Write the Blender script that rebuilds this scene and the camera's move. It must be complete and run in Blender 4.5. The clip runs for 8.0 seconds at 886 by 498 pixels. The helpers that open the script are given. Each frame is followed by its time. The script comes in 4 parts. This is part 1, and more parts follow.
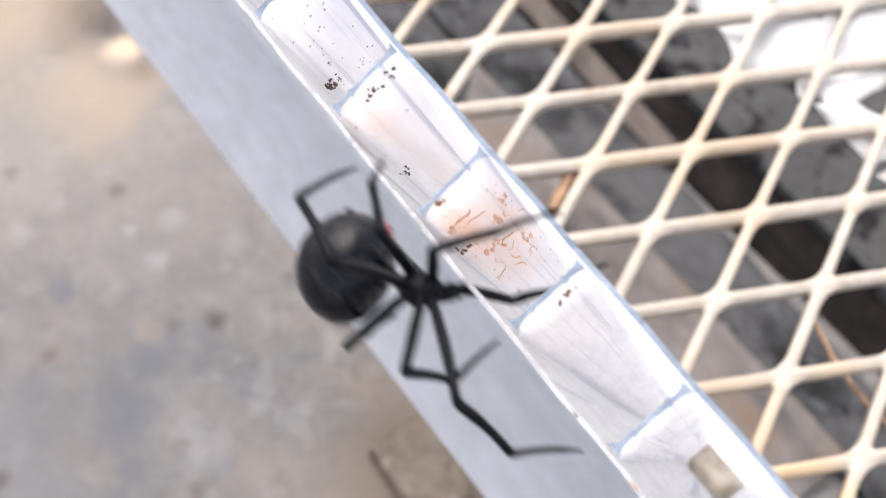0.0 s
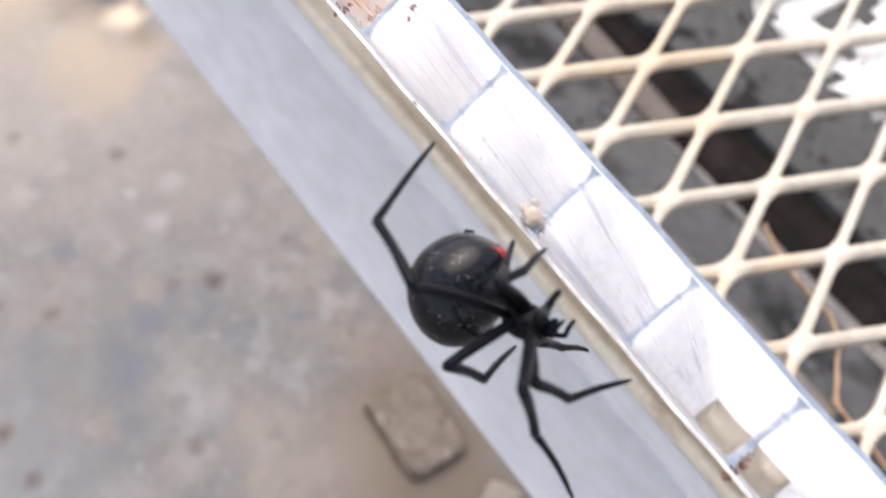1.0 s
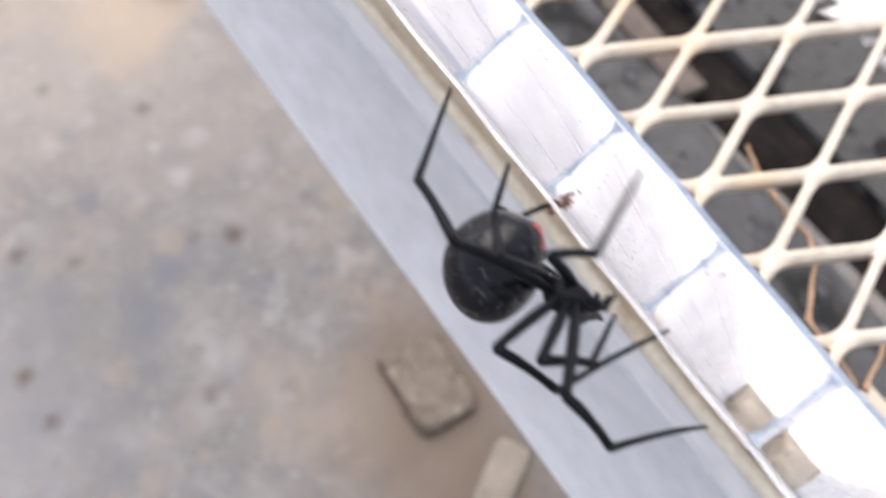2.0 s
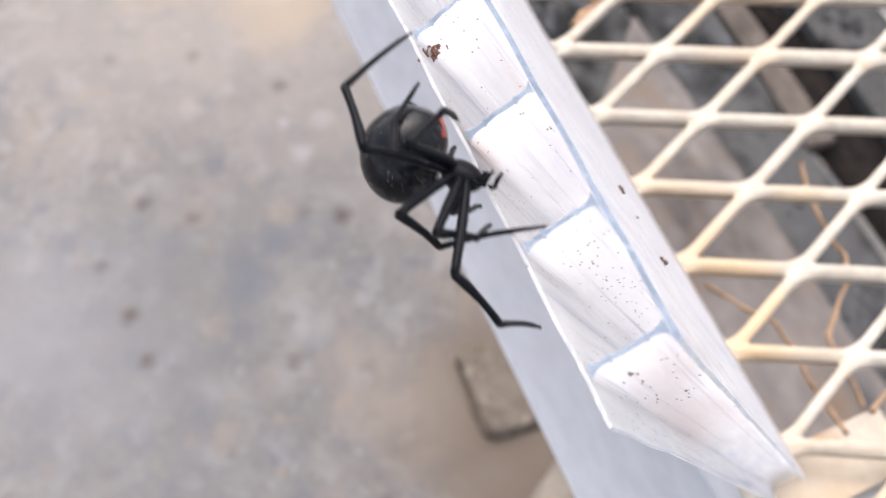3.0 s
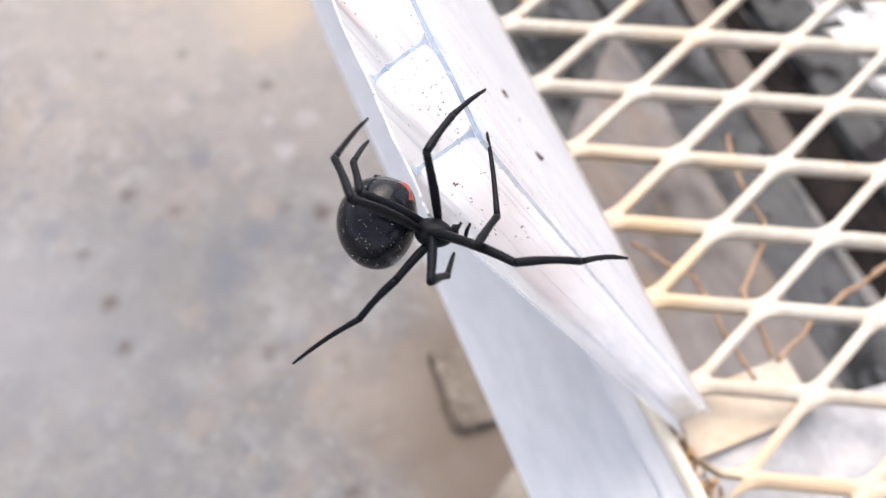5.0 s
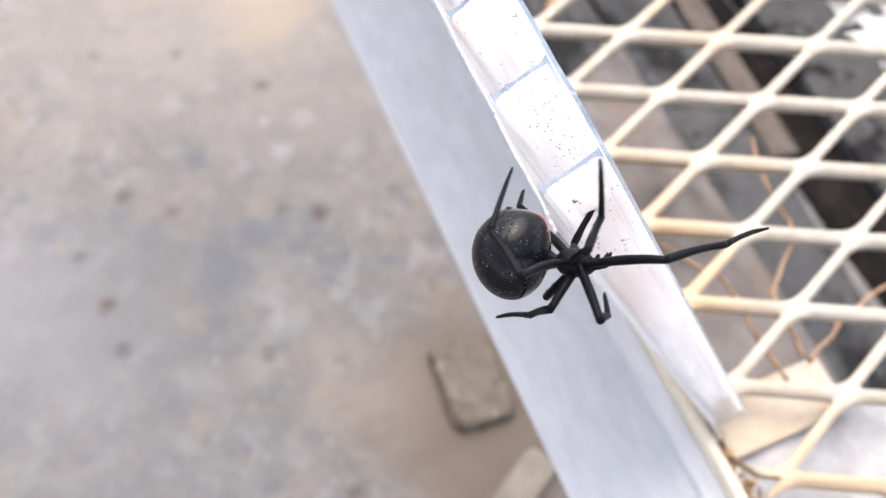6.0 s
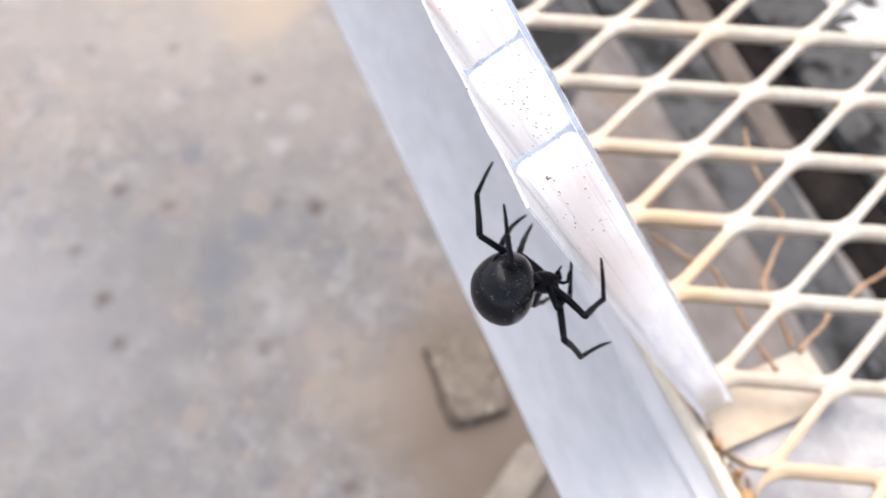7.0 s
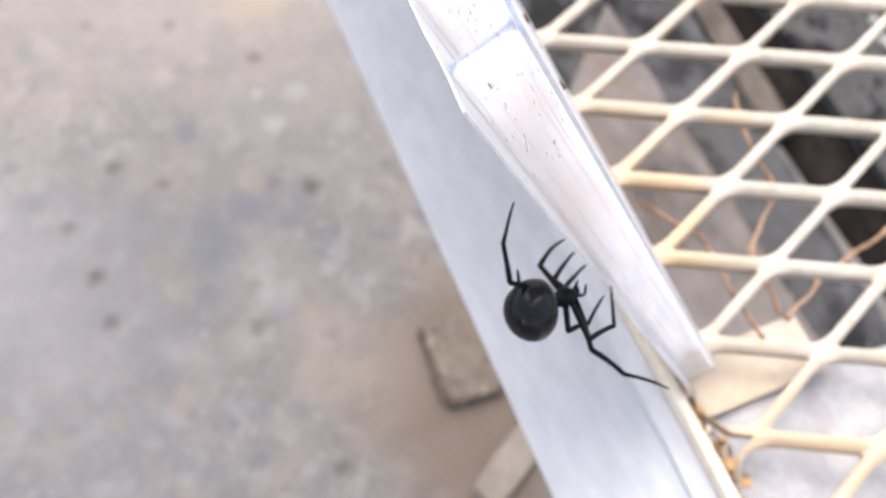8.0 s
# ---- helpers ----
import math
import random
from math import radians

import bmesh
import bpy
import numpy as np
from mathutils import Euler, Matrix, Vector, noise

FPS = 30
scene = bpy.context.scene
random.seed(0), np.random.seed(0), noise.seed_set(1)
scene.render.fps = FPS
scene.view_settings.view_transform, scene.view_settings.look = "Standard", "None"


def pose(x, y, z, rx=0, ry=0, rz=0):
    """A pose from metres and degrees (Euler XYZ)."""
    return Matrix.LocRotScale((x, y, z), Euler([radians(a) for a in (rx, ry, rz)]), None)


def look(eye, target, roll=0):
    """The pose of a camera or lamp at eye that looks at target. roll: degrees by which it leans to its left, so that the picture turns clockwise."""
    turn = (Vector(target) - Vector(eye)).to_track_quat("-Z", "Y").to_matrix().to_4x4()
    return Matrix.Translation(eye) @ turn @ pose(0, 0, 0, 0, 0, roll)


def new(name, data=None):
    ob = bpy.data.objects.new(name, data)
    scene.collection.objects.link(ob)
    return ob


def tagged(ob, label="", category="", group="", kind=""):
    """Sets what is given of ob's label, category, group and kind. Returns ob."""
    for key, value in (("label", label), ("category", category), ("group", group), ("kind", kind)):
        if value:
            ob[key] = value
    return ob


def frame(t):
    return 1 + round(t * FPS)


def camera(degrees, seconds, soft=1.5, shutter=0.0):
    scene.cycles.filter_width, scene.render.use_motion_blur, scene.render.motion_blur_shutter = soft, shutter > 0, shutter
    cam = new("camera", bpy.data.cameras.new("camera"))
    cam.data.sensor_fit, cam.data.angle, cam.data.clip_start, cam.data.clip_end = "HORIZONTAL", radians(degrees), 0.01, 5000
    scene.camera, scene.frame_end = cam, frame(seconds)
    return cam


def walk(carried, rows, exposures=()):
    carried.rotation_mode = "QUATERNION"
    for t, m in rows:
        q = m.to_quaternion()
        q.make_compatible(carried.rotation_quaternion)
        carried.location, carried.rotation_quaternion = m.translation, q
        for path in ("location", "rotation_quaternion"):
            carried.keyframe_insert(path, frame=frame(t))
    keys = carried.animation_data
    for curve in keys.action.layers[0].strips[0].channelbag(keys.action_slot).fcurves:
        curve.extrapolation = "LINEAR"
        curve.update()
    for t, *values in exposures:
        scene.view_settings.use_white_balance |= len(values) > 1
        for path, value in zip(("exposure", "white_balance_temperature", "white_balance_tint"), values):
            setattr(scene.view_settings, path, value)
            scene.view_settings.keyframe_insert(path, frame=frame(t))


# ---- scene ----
cam = camera(50.36, 8.0, soft=1.0, shutter=0.5)
cam.data.dof.use_dof, cam.data.dof.focus_distance, cam.data.dof.aperture_fstop = True, 0.091, 36.0
PATH = [
    (0.0, pose(-0.10236, -0.06032, 0.71166, 27.307, -2.203, -9.716)),
    (0.2, pose(-0.10216, -0.06292, 0.71214, 27.382, -2.021, -9.628)),
    (0.5, pose(-0.09793, -0.07160, 0.71392, 27.139, -1.742, -9.617)),
    (0.7, pose(-0.09566, -0.07832, 0.71302, 27.149, -1.764, -9.549)),
    (1.0, pose(-0.09446, -0.08727, 0.71172, 26.598, -1.670, -9.490)),
    (1.2, pose(-0.09194, -0.08979, 0.71054, 26.360, -1.782, -9.486)),
    (1.5, pose(-0.08962, -0.09517, 0.70663, 25.650, -2.036, -9.299)),
    (1.7, pose(-0.08828, -0.09914, 0.70439, 25.405, -1.870, -8.983)),
    (2.8, pose(-0.06164, -0.12679, 0.71231, 26.800, 3.004, 2.214)),
    (3.0, pose(-0.06058, -0.12864, 0.71066, 27.144, 2.264, 4.386)),
    (3.2, pose(-0.05877, -0.13063, 0.71071, 27.426, 1.622, 5.850)),
    (3.5, pose(-0.05882, -0.13273, 0.70800, 27.279, 0.837, 6.914)),
    (3.8, pose(-0.05396, -0.13802, 0.70673, 27.260, 0.596, 7.087)),
    (4.0, pose(-0.04945, -0.14223, 0.70635, 27.475, 0.860, 7.074)),
    (4.2, pose(-0.04723, -0.14522, 0.70701, 27.685, 0.847, 7.023)),
    (4.5, pose(-0.04570, -0.14993, 0.70864, 28.181, 1.055, 6.660)),
    (4.7, pose(-0.04478, -0.15052, 0.71242, 28.320, 1.130, 6.200)),
    (5.8, pose(-0.05576, -0.15445, 0.71990, 28.472, 0.201, 5.013)),
    (6.0, pose(-0.05909, -0.15179, 0.71947, 28.236, 0.234, 4.849)),
    (6.5, pose(-0.06026, -0.15138, 0.71872, 28.094, 0.096, 4.956)),
    (7.0, pose(-0.05630, -0.15285, 0.71766, 28.072, 0.115, 5.006)),
    (7.2, pose(-0.05466, -0.15246, 0.71314, 27.891, -0.053, 5.277)),
    (7.5, pose(-0.05398, -0.15158, 0.71147, 27.606, 0.104, 5.301)),
    (7.7, pose(-0.05311, -0.15127, 0.71157, 27.387, 0.056, 5.203)),
    (8.0, pose(-0.04973, -0.15501, 0.70835, 27.370, 0.057, 5.517)),
]
walk(cam, PATH, [(0.0, 0.74, 6750, 13), (1.5, 0.74, 6750, 13), (3.0, 0.76, 6750, 13), (3.5, 0.76, 6750, 13), (4.0, 0.89, 6750, 13), (8.0, 0.89, 6750, 13)])

# ---- axes of the seat: u along the rail, n towards the seat, z up ----
SEAT = 0.500
U = Vector((0.46195, -0.88690, 0))
N = Vector((0.88690, 0.46195, 0))


def at(u, n, z):
    return U * u + N * n + Vector((0, 0, SEAT + z))


RAIL = Matrix(((U.x, N.x, 0, 0), (U.y, N.y, 0, 0), (0, 0, 1, SEAT), (0, 0, 0, 1)))

# ---- daylight: bright thin overcast ----
world = bpy.data.worlds.new("sky")
scene.world = world
world.use_nodes = True
wn = world.node_tree
sky = wn.nodes.new("ShaderNodeTexSky")
sky.sky_type, sky.sun_disc = "NISHITA", False
sun_dir = (N * 0.20 - U * 0.40 + Vector((0, 0, 0.85))).normalized()
sky.sun_elevation = math.asin(sun_dir.z)
sky.sun_rotation = math.atan2(sun_dir.x, sun_dir.y)
sky.dust_density, sky.ozone_density, sky.air_density = 3.0, 1.0, 1.0
wn.nodes["Background"].inputs["Strength"].default_value = 0.262
hazy = wn.nodes.new("ShaderNodeHueSaturation")
hazy.inputs["Saturation"].default_value = 0.42
wn.links.new(sky.outputs[0], hazy.inputs["Color"])
wn.links.new(hazy.outputs[0], wn.nodes["Background"].inputs["Color"])
sun = new("sun", bpy.data.lights.new("sun", "SUN"))
sun.data.energy, sun.data.angle, sun.data.color = 1.5, radians(60), (1.0, 0.935, 0.87)
sun.matrix_world = look(sun_dir * 5, (0, 0, 0))


# ---- materials ----
def material(name, colors, scale, rough=0.6, metal=0.0, bump=0.0, bump_scale=None, detail=8.0, spots=None, coords="Object", stretch=(1, 1, 1), translucent=0.0, spec=0.5, specks=None, stains=(), lines=()):
    """Noise between colours, with finer grain, optional spots (colour, scale, low, high) and bump."""
    m = bpy.data.materials.new(name)
    m.use_nodes = True
    t, b = m.node_tree, m.node_tree.nodes["Principled BSDF"]
    link = t.links.new
    co = t.nodes.new("ShaderNodeTexCoord")
    mp = t.nodes.new("ShaderNodeMapping")
    mp.inputs["Scale"].default_value = stretch
    link(co.outputs[coords], mp.inputs["Vector"])

    def noise_at(s, d=detail, r=0.6):
        n = t.nodes.new("ShaderNodeTexNoise")
        n.inputs["Scale"].default_value, n.inputs["Detail"].default_value, n.inputs["Roughness"].default_value = s, d, r
        link(mp.outputs["Vector"], n.inputs["Vector"])
        return n.outputs["Fac"]

    def mix(fac, a, c, mode="MIX"):
        x = t.nodes.new("ShaderNodeMix")
        x.data_type, x.blend_type = "RGBA", mode
        for key, v in (("Factor", fac), ("A", a), ("B", c)):
            sock = next(s for s in x.inputs if s.name == key and (s.type == "RGBA" or key == "Factor" and s.type == "VALUE"))
            if hasattr(v, "is_linked"):
                link(v, sock)
            else:
                sock.default_value = v if key == "Factor" else (*v, 1)
        return next(s for s in x.outputs if s.type == "RGBA")

    def ramp(fac, lo, hi):
        r = t.nodes.new("ShaderNodeMapRange")
        r.inputs["From Min"].default_value, r.inputs["From Max"].default_value = lo, hi
        link(fac, r.inputs["Value"])
        return r.outputs["Result"]

    r = t.nodes.new("ShaderNodeValToRGB")
    els = r.color_ramp.elements
    while len(els) < len(colors):
        els.new(0.5)
    for i, c in enumerate(colors):
        els[i].position, els[i].color = 0.36 + 0.28 * i / max(1, len(colors) - 1), (*c, 1)
    link(noise_at(scale), r.inputs["Fac"])
    col = mix(0.35, r.outputs["Color"], mix(ramp(noise_at(scale * 9), 0.35, 0.65), tuple(0.8 * v for v in colors[0]), tuple(min(1, 1.15 * v) for v in colors[-1])))
    for c, s, lo, hi in spots or ():
        col = mix(ramp(noise_at(s, 4.0, 0.5), lo, hi), col, c)
    for c, s, lo, hi in lines:
        flat = t.nodes.new("ShaderNodeMapping")
        flat.inputs["Scale"].default_value = (0.45, 1, 0.012)
        link(co.outputs[coords], flat.inputs["Vector"])
        ln = t.nodes.new("ShaderNodeTexNoise")
        ln.inputs["Scale"].default_value, ln.inputs["Detail"].default_value = s, 2.0
        link(flat.outputs["Vector"], ln.inputs["Vector"])
        col = mix(ramp(ln.outputs["Fac"], lo, hi), col, c)
    for (sx, sy, sz), radius, c, amount in stains:
        away = t.nodes.new("ShaderNodeVectorMath")
        away.operation = "DISTANCE"
        shift = t.nodes.new("ShaderNodeVectorMath")
        shift.operation = "MULTIPLY_ADD"
        wn3 = t.nodes.new("ShaderNodeTexNoise")
        wn3.inputs["Scale"].default_value, wn3.inputs["Detail"].default_value = 0.9 / radius, 5.0
        link(mp.outputs["Vector"], wn3.inputs["Vector"])
        link(wn3.outputs["Color"], shift.inputs[0])
        shift.inputs[1].default_value = (radius * 1.5,) * 3
        link(mp.outputs["Vector"], shift.inputs[2])
        link(shift.outputs[0], away.inputs[0])
        away.inputs[1].default_value = (sx + radius * 0.75, sy + radius * 0.75, sz + radius * 0.75)
        dim = t.nodes.new("ShaderNodeMath")
        dim.operation = "MULTIPLY"
        link(ramp(away.outputs["Value"], radius * 1.25, radius * 0.35), dim.inputs[0])
        dim.inputs[1].default_value = amount
        col = mix(dim.outputs[0], col, c)
    if specks:
        c, s, size, rare = specks
        v = t.nodes.new("ShaderNodeTexVoronoi")
        v.inputs["Scale"].default_value = s
        wob = t.nodes.new("ShaderNodeVectorMath")
        wob.operation = "MULTIPLY_ADD"
        wn2 = t.nodes.new("ShaderNodeTexNoise")
        wn2.inputs["Scale"].default_value = s * 3
        link(co.outputs[coords], wn2.inputs["Vector"])
        link(wn2.outputs["Color"], wob.inputs[0])
        wob.inputs[1].default_value = (0.5 / s,) * 3
        link(co.outputs[coords], wob.inputs[2])
        link(wob.outputs[0], v.inputs["Vector"])
        sep = t.nodes.new("ShaderNodeSeparateColor")
        link(v.outputs["Color"], sep.inputs[0])
        gate = t.nodes.new("ShaderNodeMath")
        gate.operation = "LESS_THAN"
        link(sep.outputs[0], gate.inputs[0])
        gate.inputs[1].default_value = rare
        both = t.nodes.new("ShaderNodeMath")
        both.operation = "MULTIPLY"
        link(gate.outputs[0], both.inputs[0])
        link(ramp(v.outputs["Distance"], size, size * 0.7), both.inputs[1])
        col = mix(both.outputs[0], col, c)
    link(col, b.inputs["Base Color"])
    b.inputs["Roughness"].default_value, b.inputs["Metallic"].default_value = rough, metal
    b.inputs["Specular IOR Level"].default_value = spec
    if bump:
        k = t.nodes.new("ShaderNodeBump")
        k.inputs["Strength"].default_value, k.inputs["Distance"].default_value = 1.0, bump
        link(noise_at(bump_scale or scale * 6), k.inputs["Height"])
        link(k.outputs["Normal"], b.inputs["Normal"])
    if translucent:
        tr, ms = t.nodes.new("ShaderNodeBsdfTranslucent"), t.nodes.new("ShaderNodeMixShader")
        link(col, tr.inputs["Color"])
        ms.inputs["Fac"].default_value = translucent
        link(b.outputs[0], ms.inputs[1])
        link(tr.outputs[0], ms.inputs[2])
        link(ms.outputs[0], t.nodes["Material Output"].inputs["Surface"])
    return m


BROWN, DARK, BLUISH, TAN = (0.125, 0.095, 0.072), (0.065, 0.052, 0.045), (0.098, 0.104, 0.122), (0.36, 0.28, 0.20)
LAVENDER, SAND, CHALK = (0.182, 0.181, 0.192), (0.205, 0.172, 0.145), (0.245, 0.237, 0.234)
# broad tones of the slab, dirt round the stone block and by the far end, blotches and small pits
TONES = [((-0.36, 0.50, 0), 0.22, (0.265, 0.237, 0.216), 0.6), ((-0.20, 0.36, 0), 0.12, (0.195, 0.177, 0.163), 0.4), ((-0.34, 0.06, 0), 0.20, (0.125, 0.127, 0.134), 0.5),
         ((-0.33, 0.21, 0), 0.10, (0.118, 0.116, 0.118), 0.5), ((-0.45, 0.15, 0), 0.11, LAVENDER, 0.55)]
BLOTCHES = [((-0.262, 0.232, 0), 0.017, BLUISH, 0.75), ((-0.277, 0.193, 0), 0.022, BLUISH, 0.6), ((-0.327, 0.303, 0), 0.012, BLUISH, 0.7), ((-0.240, 0.245, 0), 0.018, BLUISH, 0.35), ((-0.35, 0.225, 0), 0.018, BLUISH, 0.35),
            ((-0.251, 0.324, 0), 0.011, CHALK, 0.8), ((-0.273, 0.354, 0), 0.007, CHALK, 0.9), ((-0.237, 0.360, 0), 0.012, CHALK, 0.6), ((-0.189, 0.327, 0), 0.011, CHALK, 0.45), ((-0.215, 0.155, 0), 0.018, CHALK, 0.4),
            ((-0.262, 0.262, 0), 0.013, SAND, 0.6), ((-0.30, 0.150, 0), 0.015, SAND, 0.35), ((-0.275, 0.060, 0), 0.012, SAND, 0.5), ((-0.165, 0.09, 0), 0.04, SAND, 0.35)]
DIRT = [((-0.065, 0.085, 0), 0.080, BROWN, 0.9), ((-0.085, 0.125, 0), 0.045, BROWN, 0.8), ((-0.035, 0.02, 0), 0.06, BROWN, 0.8), ((-0.075, 0.175, 0), 0.05, BROWN, 0.5), ((-0.13, 0.10, 0), 0.05, SAND, 0.45),
        ((-0.30, 0.590, 0), 0.045, DARK, 0.85), ((-0.275, 0.552, 0), 0.020, (0.58, 0.46, 0.33), 0.95), ((-0.258, 0.524, 0), 0.016, BROWN, 0.8), ((-0.40, 0.60, 0), 0.10, TAN, 0.6), ((-0.30, 0.50, 0), 0.06, TAN, 0.5)]
PITS = [((x, y, 0), r, DARK, f) for x, y, r, f in ((-0.206, 0.261, 0.009, 0.85), (-0.371, 0.156, 0.009, 0.85), (-0.348, 0.118, 0.008, 0.7), (-0.228, 0.124, 0.009, 0.65), (-0.384, 0.262, 0.009, 0.7), (-0.337, 0.250, 0.008, 0.55),
                                                   (-0.284, 0.396, 0.009, 0.6), (-0.142, 0.017, 0.009, 0.7), (-0.407, 0.199, 0.007, 0.5), (-0.372, 0.426, 0.008, 0.4), (-0.453, 0.418, 0.008, 0.35), (-0.240, 0.262, 0.007, 0.4), (-0.143, 0.288, 0.009, 0.4))]
CONCRETE = material("concrete", [(0.110, 0.106, 0.105), (0.145, 0.138, 0.134), (0.188, 0.175, 0.166)], 18, 0.9, bump=0.0006, bump_scale=260,
                    spots=[((0.198, 0.170, 0.149), 13, 0.52, 0.72), ((0.104, 0.107, 0.116), 30, 0.52, 0.68), ((0.206, 0.199, 0.197), 37, 0.54, 0.70), ((0.122, 0.113, 0.106), 52, 0.56, 0.70), ((0.214, 0.206, 0.201), 64, 0.60, 0.76), ((0.205, 0.170, 0.140), 46, 0.60, 0.74)],
                    stains=TONES + DIRT + BLOTCHES + PITS)
RAIL_PAINT = material("grey_blue_paint", [(0.440, 0.452, 0.476), (0.453, 0.464, 0.487), (0.466, 0.476, 0.498)], 30, 0.7, bump=0.00006, bump_scale=500, stretch=(0.35, 1, 1), spots=[((0.435, 0.444, 0.465), 60, 0.62, 0.80), ((0.42, 0.41, 0.405), 26, 0.66, 0.84)])
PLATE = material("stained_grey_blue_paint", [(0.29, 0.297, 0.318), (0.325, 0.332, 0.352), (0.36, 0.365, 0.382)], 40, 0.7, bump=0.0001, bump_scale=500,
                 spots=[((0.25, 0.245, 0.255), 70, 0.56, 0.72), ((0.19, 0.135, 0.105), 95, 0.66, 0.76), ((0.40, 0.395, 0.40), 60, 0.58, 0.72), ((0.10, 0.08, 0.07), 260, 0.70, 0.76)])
CREAM = material("cream_paint", [(0.345, 0.298, 0.238), (0.39, 0.352, 0.298), (0.425, 0.392, 0.345)], 30, 0.5, bump=0.0002, bump_scale=400,
                 spots=[((0.40, 0.30, 0.20), 16, 0.50, 0.68), ((0.36, 0.21, 0.11), 75, 0.63, 0.75), ((0.22, 0.12, 0.07), 190, 0.72, 0.78)],
                 stains=[((0.0174, -0.0164, 0), 0.010, (0.47, 0.335, 0.195), 0.75), ((0.0292, -0.0131, 0), 0.009, (0.47, 0.335, 0.195), 0.80), ((0.0342, -0.0223, 0), 0.008, (0.47, 0.335, 0.195), 0.80), ((0.0083, 0.0109, 0), 0.009, (0.47, 0.335, 0.195), 0.45), ((0.0414, -0.0184, 0), 0.007, (0.47, 0.335, 0.195), 0.45)])
# cream paint, lightened to offset the leaning sheet's shade on rim and ledge
RIM = material("cream_paint_shade_lifted", [(0.56, 0.48, 0.36), (0.62, 0.545, 0.43), (0.66, 0.60, 0.50)], 40, 0.6, bump=0.0001, bump_scale=500, spots=[((0.34, 0.25, 0.17), 60, 0.64, 0.76)])
PLASTIC = material("white_plastic", [(0.93, 0.927, 0.935), (0.948, 0.945, 0.953), (0.965, 0.962, 0.965)], 60, 0.45, bump=0.00007, bump_scale=700, translucent=0.88, spec=0.3, stretch=(1, 1, 0.18),
                   spots=[((0.90, 0.82, 0.77), 110, 0.66, 0.82), ((0.84, 0.86, 0.90), 420, 0.60, 0.72), ((0.88, 0.88, 0.91), 90, 0.58, 0.80)], specks=((0.12, 0.09, 0.085), 2300, 0.27, 0.06),
                   lines=[((0.71, 0.72, 0.765), 620, 0.63, 0.70), ((0.79, 0.79, 0.825), 1500, 0.62, 0.70)],
                   stains=[((-0.0220, 0.0035, 0.0262), 0.0034, (0.93, 0.76, 0.66), 0.38), ((-0.0220, 0.0018, 0.0272), 0.0014, (0.88, 0.60, 0.43), 0.45), ((-0.0220, 0.0058, 0.0262), 0.0013, (0.88, 0.64, 0.49), 0.3), ((-0.0345, 0.002, 0.0285), 0.0022, (0.80, 0.70, 0.64), 0.2),
                           ((0.0661, 0.005, 0.0262), 0.0028, (0.82, 0.77, 0.745), 0.5), ((0.0661, 0.003, 0.021), 0.0040, (0.84, 0.80, 0.785), 0.85), ((0.010, 0.0008, 0.0284), 0.0020, (0.80, 0.62, 0.52), 0.3),
                           ((-0.030, 0.0006, 0.0287), 0.0014, (0.30, 0.20, 0.15), 0.35), ((-0.012, 0.0008, 0.0286), 0.0016, (0.80, 0.68, 0.61), 0.2), ((0.045, 0.0006, 0.0279), 0.0012, (0.66, 0.48, 0.40), 0.25), ((-0.0455, 0.0055, 0.0288), 0.0016, (0.55, 0.36, 0.28), 0.3)])
SEAM = material("pale_blue_broken_plastic", [(0.50, 0.53, 0.58), (0.60, 0.62, 0.66), (0.70, 0.71, 0.74)], 420, 0.5, bump=0.00008, bump_scale=1400)
CUT = material("blue_cut_plastic", [(0.18, 0.222, 0.29), (0.205, 0.25, 0.315), (0.25, 0.295, 0.36)], 160, 0.5, bump=0.00008, bump_scale=1400)
PALE_CUT = material("pale_cut_plastic", [(0.42, 0.43, 0.46), (0.47, 0.472, 0.49), (0.52, 0.515, 0.52)], 260, 0.5, bump=0.0001, bump_scale=1400, spots=[((0.42, 0.27, 0.20), 320, 0.62, 0.74)], specks=((0.05, 0.03, 0.03), 900, 0.2, 0.12))
BLACK = material("black_chitin", [(0.0018, 0.0021, 0.0036), (0.0032, 0.0037, 0.006), (0.0055, 0.006, 0.0085)], 900, 0.42, spec=0.09, bump=0.00002, bump_scale=5000)
ABDOMEN = material("glossy_black_cuticle", [(0.0025, 0.003, 0.0045), (0.004, 0.005, 0.008), (0.008, 0.008, 0.011)], 700, 0.13, spec=0.17, bump=0.000012, bump_scale=4500, specks=((0.50, 0.48, 0.46), 6000, 0.22, 0.16))
RED = material("red_mark", [(0.15, 0.008, 0.005), (0.21, 0.013, 0.007), (0.28, 0.024, 0.010)], 1500, 0.35)
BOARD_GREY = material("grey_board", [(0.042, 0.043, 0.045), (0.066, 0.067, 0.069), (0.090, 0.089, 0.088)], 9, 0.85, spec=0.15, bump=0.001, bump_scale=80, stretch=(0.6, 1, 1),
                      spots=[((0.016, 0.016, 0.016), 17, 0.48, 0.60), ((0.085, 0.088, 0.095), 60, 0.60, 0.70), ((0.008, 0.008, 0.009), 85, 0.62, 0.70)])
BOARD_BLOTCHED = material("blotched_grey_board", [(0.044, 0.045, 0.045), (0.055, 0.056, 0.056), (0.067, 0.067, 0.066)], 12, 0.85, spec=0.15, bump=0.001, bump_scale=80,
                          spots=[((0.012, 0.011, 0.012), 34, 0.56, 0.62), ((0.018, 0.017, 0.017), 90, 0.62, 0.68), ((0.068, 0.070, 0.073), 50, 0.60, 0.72)])
